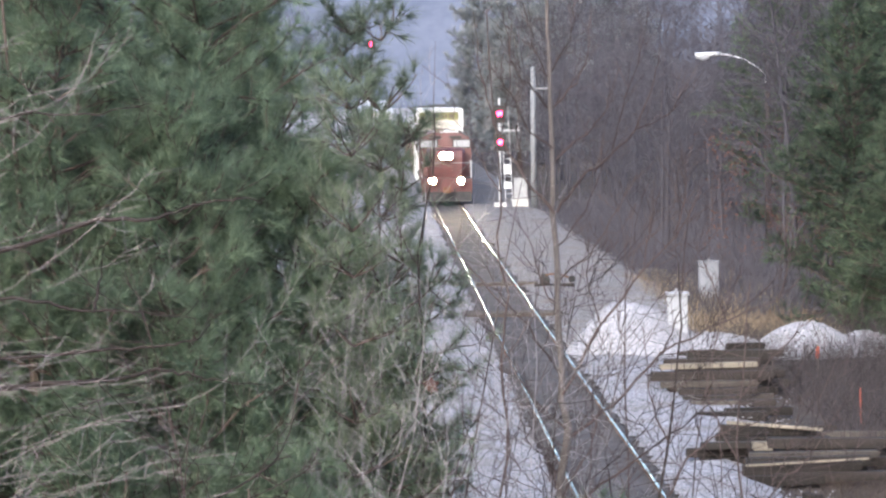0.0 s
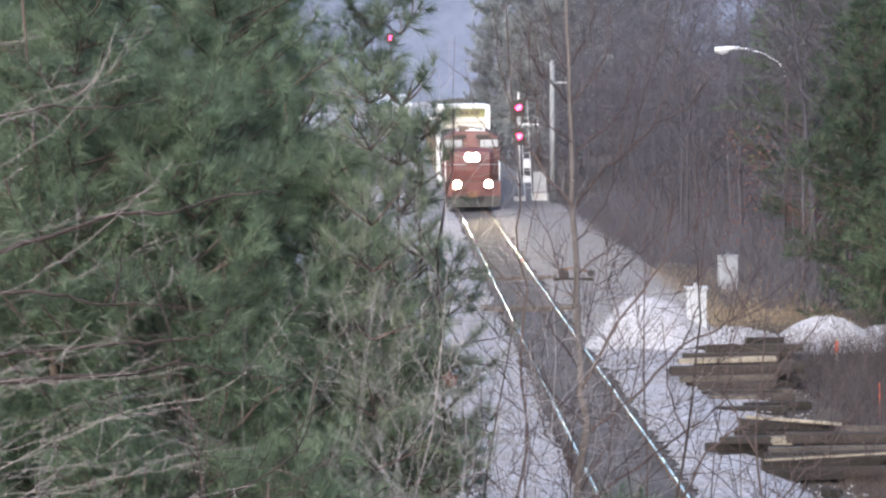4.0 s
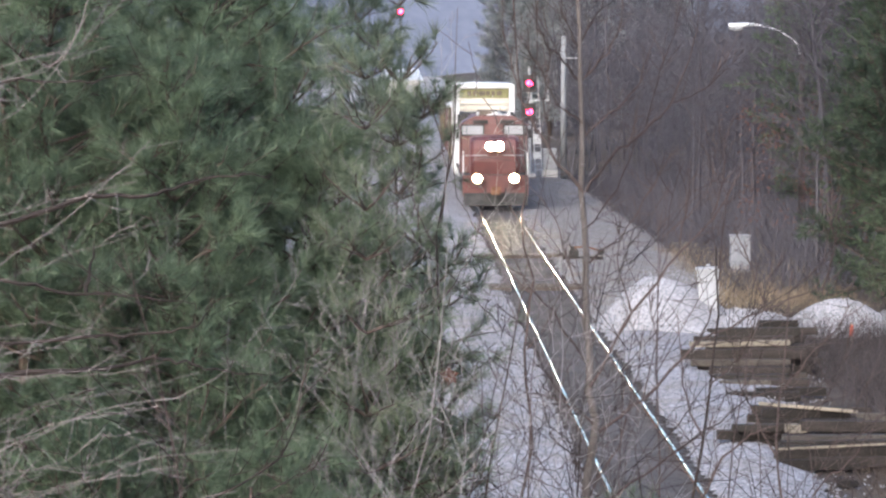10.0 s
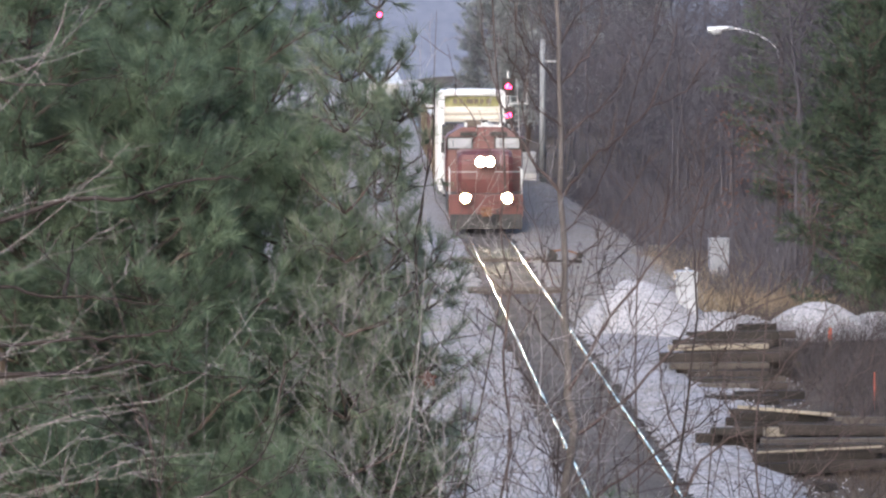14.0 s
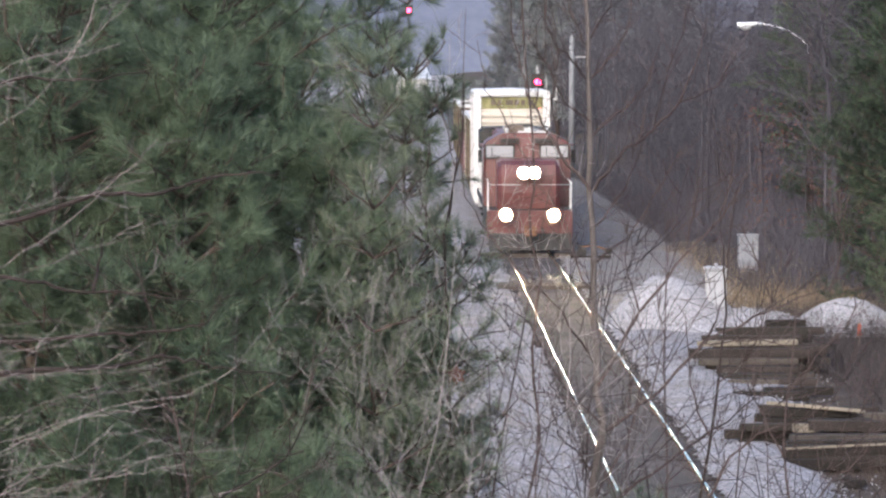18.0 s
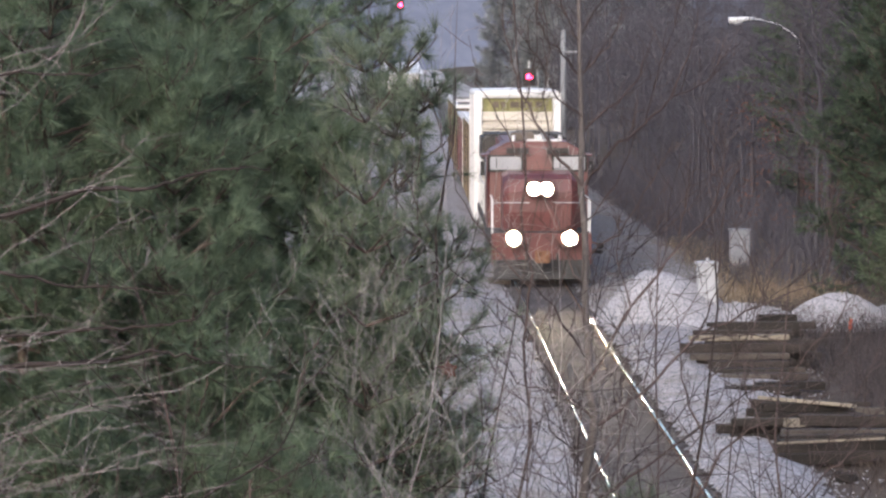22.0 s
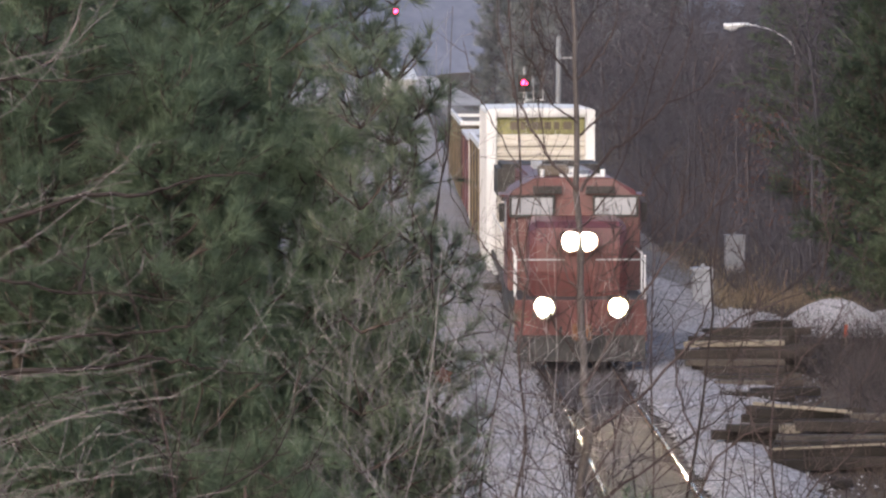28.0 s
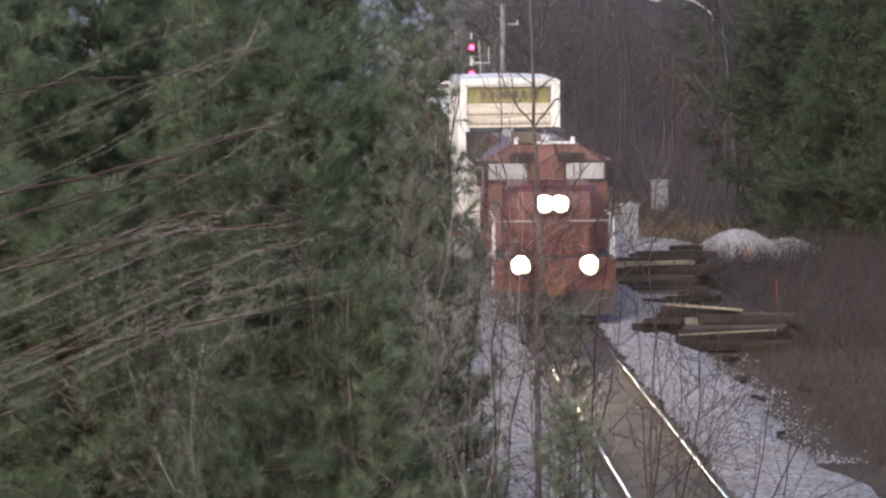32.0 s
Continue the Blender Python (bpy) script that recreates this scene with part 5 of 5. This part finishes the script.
def main_sapling():
    stem = [(-2.75, 0), (-2.72, 2.5), (-2.74, 4.0), (-2.66, 4.6), (-2.71, 4.8), (-2.73, 5.6), (-2.75, 6.3), (-2.77, 7.1), (-2.79, 7.7), (-2.8, 8.7)]
    limbs = [
        ([(-2.74, 6.3), (-2.98, 6.55), (-3.22, 7.0), (-3.33, 7.4), (-3.38, 7.9)], 0.013),
        ([(-2.74, 6.3), (-2.55, 6.55), (-2.3, 6.75), (-2.1, 6.95), (-1.95, 7.35), (-1.9, 7.6)], 0.012),
        ([(-2.77, 7.1), (-2.95, 7.3), (-3.1, 7.5), (-3.15, 7.9)], 0.009),
        ([(-2.77, 7.1), (-2.56, 7.32), (-2.46, 7.55), (-2.43, 7.9)], 0.009),
        ([(-2.76, 6.7), (-2.5, 6.9), (-2.33, 7.1), (-2.2, 7.45)], 0.009),
        ([(-2.76, 6.8), (-2.95, 6.95), (-3.1, 7.25), (-3.24, 7.45)], 0.008),
        ([(-2.71, 4.85), (-2.4, 5.4), (-2.05, 5.85), (-1.8, 6.1), (-1.6, 6.45)], 0.013),
        ([(-2.7, 5.0), (-2.95, 5.35), (-3.15, 5.6), (-3.35, 5.95)], 0.010),
        ([(-2.66, 4.5), (-2.3, 4.75), (-1.9, 5.15), (-1.4, 5.4), (-0.95, 5.55), (-0.75, 5.75)], 0.014),
        ([(-2.72, 3.9), (-2.3, 4.2), (-1.95, 4.45), (-1.55, 4.75), (-1.1, 4.9)], 0.012),
        ([(-2.7, 4.6), (-3.0, 4.9), (-3.2, 5.3), (-3.4, 5.45)], 0.009),
        ([(-2.72, 5.5), (-2.85, 5.7), (-2.95, 6.1), (-3.2, 6.4)], 0.007),
        ([(-1.9, 5.15), (-1.75, 5.5), (-1.72, 5.85), (-1.65, 6.3)], 0.007),
        ([(-2.05, 5.85), (-2.0, 6.2), (-1.92, 6.5)], 0.006),
        ([(-1.8, 6.1), (-1.7, 6.35), (-1.68, 6.75)], 0.006),
        ([(-1.4, 5.4), (-1.5, 5.75), (-1.62, 6.05)], 0.006),
        ([(-1.0, 5.5), (-0.9, 5.9), (-0.98, 6.2)], 0.005),
        ([(-2.78, 7.35), (-2.9, 7.6), (-2.98, 7.95)], 0.007),
        ([(-2.78, 7.4), (-2.62, 7.65), (-2.55, 8.0)], 0.007),
        ([(-2.98, 6.55), (-3.05, 6.95), (-3.0, 7.3), (-3.06, 7.7)], 0.006),
        ([(-2.3, 6.75), (-2.22, 7.1), (-2.08, 7.45), (-2.0, 7.9)], 0.006),
        ([(-2.1, 6.95), (-1.85, 7.05), (-1.7, 7.3)], 0.005),
        ([(-2.75, 6.0), (-2.5, 6.3), (-2.38, 6.6), (-2.35, 6.9)], 0.007),
        ([(-2.74, 5.75), (-2.5, 5.95), (-2.25, 6.35), (-2.12, 6.6)], 0.007),
        ([(-2.4, 5.4), (-2.5, 5.8), (-2.45, 6.1)], 0.006),
        ([(-2.3, 4.75), (-2.2, 5.2), (-2.25, 5.6)], 0.006),
        ([(-1.9, 5.15), (-1.5, 5.2), (-1.15, 5.1), (-0.9, 5.2)], 0.006),
        ([(-2.66, 4.55), (-2.9, 4.75), (-3.25, 4.85), (-3.4, 5.1)], 0.008),
        ([(-2.72, 4.2), (-3.0, 4.5), (-3.1, 4.9)], 0.008),
        ([(-2.73, 4.0), (-2.5, 4.4), (-2.35, 4.95), (-2.3, 5.3)], 0.008),
    ]
    sapling("bare_sapling", "slender leafless sapling with a grey-brown stem", stem, 0.041, 0.013, limbs, 25.0, 3, 16, stout=1.05)
    stem = [(-3.45, 0), (-3.3, 2.4), (-3.36, 3.6), (-3.16, 4.5), (-3.22, 5.2), (-3.15, 5.7), (-3.24, 6.0), (-3.2, 6.5), (-3.26, 7.2), (-3.3, 7.9)]
    limbs = [
        ([(-3.2, 6.45), (-3.4, 6.8), (-3.55, 7.05), (-3.62, 7.4)], 0.007),
        ([(-3.22, 6.9), (-3.12, 7.3), (-3.1, 7.8)], 0.007),
        ([(-3.2, 5.6), (-3.45, 5.9), (-3.7, 6.3), (-3.75, 6.9)], 0.008),
        ([(-3.2, 5.2), (-3.0, 5.5), (-2.9, 5.9)], 0.006),
    ]
    sapling("bare_sapling", "thin dark leafless sapling", stem, 0.013, 0.006, limbs, 24.2, 8, 4, (TWIG, TWIG))
    stem = [(-3.95, 0), (-3.9, 3.0), (-3.8, 4.6), (-3.84, 6.0), (-3.72, 6.6), (-3.7, 7.1)]
    limbs = [
        ([(-3.76, 6.5), (-3.86, 6.9), (-3.95, 7.0)], 0.006),
        ([(-3.82, 5.5), (-3.6, 5.8), (-3.5, 6.2)], 0.006),
        ([(-3.84, 5.9), (-4.0, 6.2), (-4.1, 6.5)], 0.006),
    ]
    sapling("bare_sapling", "thin brown leafless sapling", stem, 0.014, 0.005, limbs, 24.6, 9, 5, (TWIG, TWIG))
    stem = [(-2.02, 0), (-2.08, 2.5), (-2.0, 3.9), (-1.86, 4.7), (-1.78, 5.4), (-1.8, 5.9)]
    limbs = [
        ([(-2.0, 3.9), (-1.75, 4.35), (-1.5, 4.55), (-1.2, 4.65), (-0.95, 4.8)], 0.009),
        ([(-1.9, 4.5), (-2.05, 4.9), (-2.1, 5.4)], 0.007),
        ([(-1.84, 4.9), (-1.6, 5.1), (-1.48, 5.5)], 0.006),
        ([(-2.04, 3.3), (-2.3, 3.8), (-2.4, 4.4)], 0.008),
    ]
    sapling("bare_sapling", "forked reddish-brown leafless sapling", stem, 0.016, 0.006, limbs, 24.7, 18, 9, (TWIG, TWIG), 1.2)
    stem = [(-1.25, 0), (-1.3, 2.2), (-1.22, 3.6), (-1.3, 4.4), (-1.22, 5.2), (-1.18, 5.7)]
    limbs = [
        ([(-1.25, 3.7), (-0.95, 4.1), (-0.7, 4.3), (-0.45, 4.7)], 0.008),
        ([(-1.3, 4.3), (-1.5, 4.7), (-1.55, 5.1)], 0.007),
        ([(-1.25, 4.8), (-1.0, 5.1), (-0.8, 5.3), (-0.7, 5.7)], 0.006),
    ]
    sapling("bare_sapling", "thin reddish-brown leafless sapling", stem, 0.013, 0.005, limbs, 25.2, 19, 9, (TWIG, TWIG), 1.2)
    leaf = Buf()
    ring = [(0, -0.07), (0.03, -0.04), (0.06, -0.05), (0.05, 0.0), (0.075, 0.03), (0.03, 0.04), (0.0, 0.075), (-0.03, 0.04), (-0.07, 0.03), (-0.045, -0.005), (-0.06, -0.05), (-0.02, -0.04)]
    leaf.v = [(x, 0.02 * math.sin(x * 40), z) for x, z in ring] + [(x, 0.02 * math.sin(x * 40) + 0.004, z) for x, z in ring]
    n = len(ring)
    leaf.f = [tuple(range(n))[::-1], tuple(n + i for i in range(n))] + [(i, (i + 1) % n, n + (i + 1) % n, n + i) for i in range(n)]
    leaf.n = [0] * (n + 2)
    t = thing("dead_leaf", "curled brown dead leaf caught on a twig", "leaf", (-3.76, 24.55, 4.97))
    part("blade", leaf, LEAF, t)
    part("stalk", Buf().tube([(0, 0, 0.06), (-0.02, 0.03, 0.12), (-0.05, 0.05, 0.18)], 0.003, 0.003, 4), TWIG, t)


main_sapling()


def thickets():
    """Leafless many-stemmed bushes between the pines and the sapling."""
    kinds = []
    for k in range(6):
        gen = np.random.default_rng(70 + k)
        if k % 2 == 0:
            tr, li = bare_tree(gen, 5.4 + 0.25 * k, 0.009, 3, (17, 7, 3), 0.7, 0.08, 0.3, 0.0016, 5, 0.22)
        else:
            tr, li = bare_tree(gen, 5.4 + 0.25 * k, 0.017, 3, (11, 4, 2), 0.7, 0.09, 0.32, 0.0038, 5, 0.18)
        kinds.append((tr, li))
    grey, brown = [], []
    for k, (tr, li) in enumerate(kinds):
        pale = k % 2 == 0
        m = DEADWOOD if pale else TWIG
        kinds[k] = (tr.mesh("trunk", m, True), li.mesh("crown", m))
    gen = np.random.default_rng(9)
    first = {}
    spots = [(-4.75, 24.3, -0.3), (-3.85, 24.9, -0.1), (-3.5, 24.2, -0.4), (-3.25, 25.4, -0.4), (-2.95, 25.3, -0.5), (-3.55, 22.8, -1.2), (-2.9, 22.6, -1.6)]
    spots += [(-2.5, 26.0, -0.2), (-2.2, 24.9, -0.6), (-1.9, 26.4, -0.2), (-1.55, 25.2, -0.5), (-1.2, 26.0, -0.5), (-0.7, 26.2, -0.9), (-2.4, 23.6, -1.1), (-1.7, 23.8, -1.2), (0.3, 27.5, -1.8), (-1.0, 24.6, -0.9), (-0.3, 25.4, -1.3), (-1.4, 24.2, -0.9), (-0.6, 24.4, -1.5), (0.1, 25.0, -1.9), (-3.1, 23.6, -0.8), (-4.35, 24.5, 0.9), (-4.1, 25.6, 0.7), (-3.9, 24.3, 0.5), (-4.55, 23.6, -0.9), (-4.95, 23.9, -0.7), (-4.15, 23.7, -0.8), (-3.8, 23.6, -1.0)]
    for i, (x, y, z) in enumerate(spots):
        k = (i * 5 + 1) % 6 if x > -3.4 else (i * 2) % 6
        if x > -3.4 and k % 2 == 0:
            k += 1
        if k not in first:
            first[k] = tree_thing("leafless_bush", "silvery leafless bush with fine twigs" if k % 2 == 0 else "brown leafless bush with fine twigs", "bush", (x, y, z), *kinds[k], (DEADWOOD, TWIG), "leafless bushes on the near bank")
        else:
            copy_thing(first[k], pose(x, y, z, gen.normal() * 3, gen.normal() * 3, gen.uniform(0, 360)))

    for i, (x, y, z) in enumerate([(-5.4, 22.9, -0.5), (-6.1, 22.7, -0.7), (-6.8, 22.9, -0.4), (-5.0, 22.8, -0.3), (-7.3, 22.7, -0.8), (-5.8, 22.5, -1.0), (-6.5, 22.5, -1.1)]):
        copy_thing(first[(1, 3, 0, 5)[i % 4]], pose(x, y, z, gen.normal() * 4, gen.normal() * 4, gen.uniform(0, 360)))


thickets()


def dead_branches():
    """Silvery dead limbs that reach in front of the pine."""
    gen = np.random.default_rng(31)
    lines = [
        ([(-12.4, 3.4), (-9.2, 4.7), (-7.4, 5.6), (-6.9, 5.85), (-6.5, 6.15), (-6.05, 6.55), (-5.9, 6.7)], 0.016),
        ([(-12.4, 3.3), (-9.2, 4.6), (-7.4, 5.55), (-6.8, 5.75), (-6.3, 5.95), (-5.95, 6.15)], 0.012),
        ([(-12.4, 4.4), (-9.2, 5.7), (-7.4, 6.6), (-6.9, 6.9), (-6.55, 7.3), (-6.35, 7.8)], 0.014),
        ([(-12.4, 4.8), (-9.2, 6.1), (-7.3, 7.0), (-6.7, 7.2), (-6.35, 7.5), (-6.1, 7.75)], 0.009),
        ([(-12.4, 2.0), (-9.2, 3.3), (-7.5, 4.2), (-6.9, 4.5), (-6.3, 4.75), (-5.7, 4.85), (-5.35, 5.05)], 0.016),
        ([(-12.4, 2.1), (-9.2, 3.4), (-7.5, 4.3), (-6.8, 4.75), (-6.2, 4.8), (-5.6, 4.95)], 0.012),
        ([(-12.4, 2.8), (-9.2, 4.1), (-7.4, 5.0), (-6.85, 5.15), (-6.4, 5.3), (-6.0, 5.7), (-5.75, 5.95)], 0.012),
        ([(-12.4, 1.8), (-9.2, 3.1), (-7.4, 4.0), (-6.6, 4.1), (-6.0, 4.35), (-5.3, 4.4)], 0.012),
        ([(-12.4, 1.5), (-9.2, 2.8), (-7.5, 3.7), (-6.8, 3.85), (-6.0, 4.0), (-5.3, 4.15)], 0.012),
        ([(-12.4, 3.1), (-9.2, 4.4), (-7.4, 5.3), (-6.7, 5.35), (-6.3, 5.2)], 0.008),
    ]
    lines = [(pts, r * 0.23) for pts, r in lines]
    for i in range(27):
        z = gen.uniform(3.2, 5.0) if i % 4 < 3 else gen.uniform(5.2, 7.3)
        x = gen.uniform(-8.6, -7.2)
        run = [(-12.4, z - 1.8 - 0.3 * (x + 8.2)), (x, z)]
        for k in range(4):
            x += gen.uniform(0.25, 0.45)
            z += gen.uniform(0.0, 0.2)
            run.append((x, z))
        lines.append((run, 0.0024))
    stem = [(-12.5, 0), (-12.48, 2.0), (-12.45, 4.0), (-12.4, 6.0), (-12.35, 7.9)]
    sapling("dead_tree", "dead silvery tree with long drooping bare limbs", stem, 0.06, 0.02, lines, 22.0, 77, 10, (LIMB, LIMB), near=0.89)


dead_branches()


def dark_boughs():
    """Heavy dark limbs of a half-dead pine, reaching in front of the needles."""
    lines = [
        ([(-12.0, 6.3), (-9.0, 6.9), (-7.6, 7.0), (-6.86, 7.13), (-6.3, 7.12), (-5.95, 7.2)], 0.013),
        ([(-12.0, 5.0), (-9.0, 5.6), (-7.4, 5.95), (-6.38, 6.28), (-5.98, 6.28), (-5.7, 6.36), (-5.35, 6.44), (-5.05, 6.42)], 0.02),
        ([(-12.0, 4.7), (-9.0, 5.3), (-7.6, 5.7), (-6.86, 5.65), (-6.5, 5.58), (-6.0, 5.56), (-5.6, 5.5)], 0.016),
        ([(-12.0, 4.1), (-9.0, 4.7), (-7.2, 5.2), (-6.25, 5.26), (-5.85, 5.28), (-5.6, 5.34), (-5.5, 5.45)], 0.015),
        ([(-12.0, 4.0), (-9.0, 4.6), (-7.4, 4.95), (-6.86, 4.98), (-6.5, 4.98), (-6.25, 5.01), (-5.94, 5.07), (-5.7, 5.04), (-5.5, 4.98), (-5.1, 4.93)], 0.022),
        ([(-6.4, 5.58), (-6.38, 5.75), (-6.36, 5.95)], 0.012),
        ([(-12.0, 2.8), (-9.0, 3.4), (-7.0, 3.75), (-5.6, 3.95), (-5.0, 4.3), (-4.8, 4.75)], 0.016),
    ]
    stem = [(-12.1, 0), (-12.05, 3.0), (-12.0, 5.0), (-11.95, 7.5)]
    sapling("dead_pine", "half-dead pine with dark bare boughs", stem, 0.09, 0.04, lines, 22.3, 13, 5, (BOUGH, BOUGH), 1.35, near=0.9)


dark_boughs()


# ---- what moves: the train comes on at cycling speed and slows ----
def motions():
    def head(t):
        """Where the train's front stands: it slows gently towards the end."""
        if t < 25:
            return 199.0 - 4.4 * t
        u = min(t, 30.0) - 25.0
        return 89.0 - 4.4 * u + 0.17 * u * u - 2.7 * max(0.0, t - 30.0)
    times = [0.5 * i for i in range(65)]

    def on_track(y):
        return pose(line(y), y, 0, 0, 0, LEAN)
    walk(LOCO, [(t, on_track(head(t))) for t in times])
    walk(CARRIER, [(t, on_track(head(t) + 20.8)) for t in times])
    for i, car in enumerate(HOPPERS):
        walk(car, [(t, on_track(head(t) + 29.8 + 17.0 * i)) for t in times])
    for o, y, r in WHEELS:
        walk(o, [(i / 7.5, pose(0, y, 0.203 + r, math.degrees((199.0 - head(i / 7.5)) / r) % 360)) for i in range(241)])


motions()
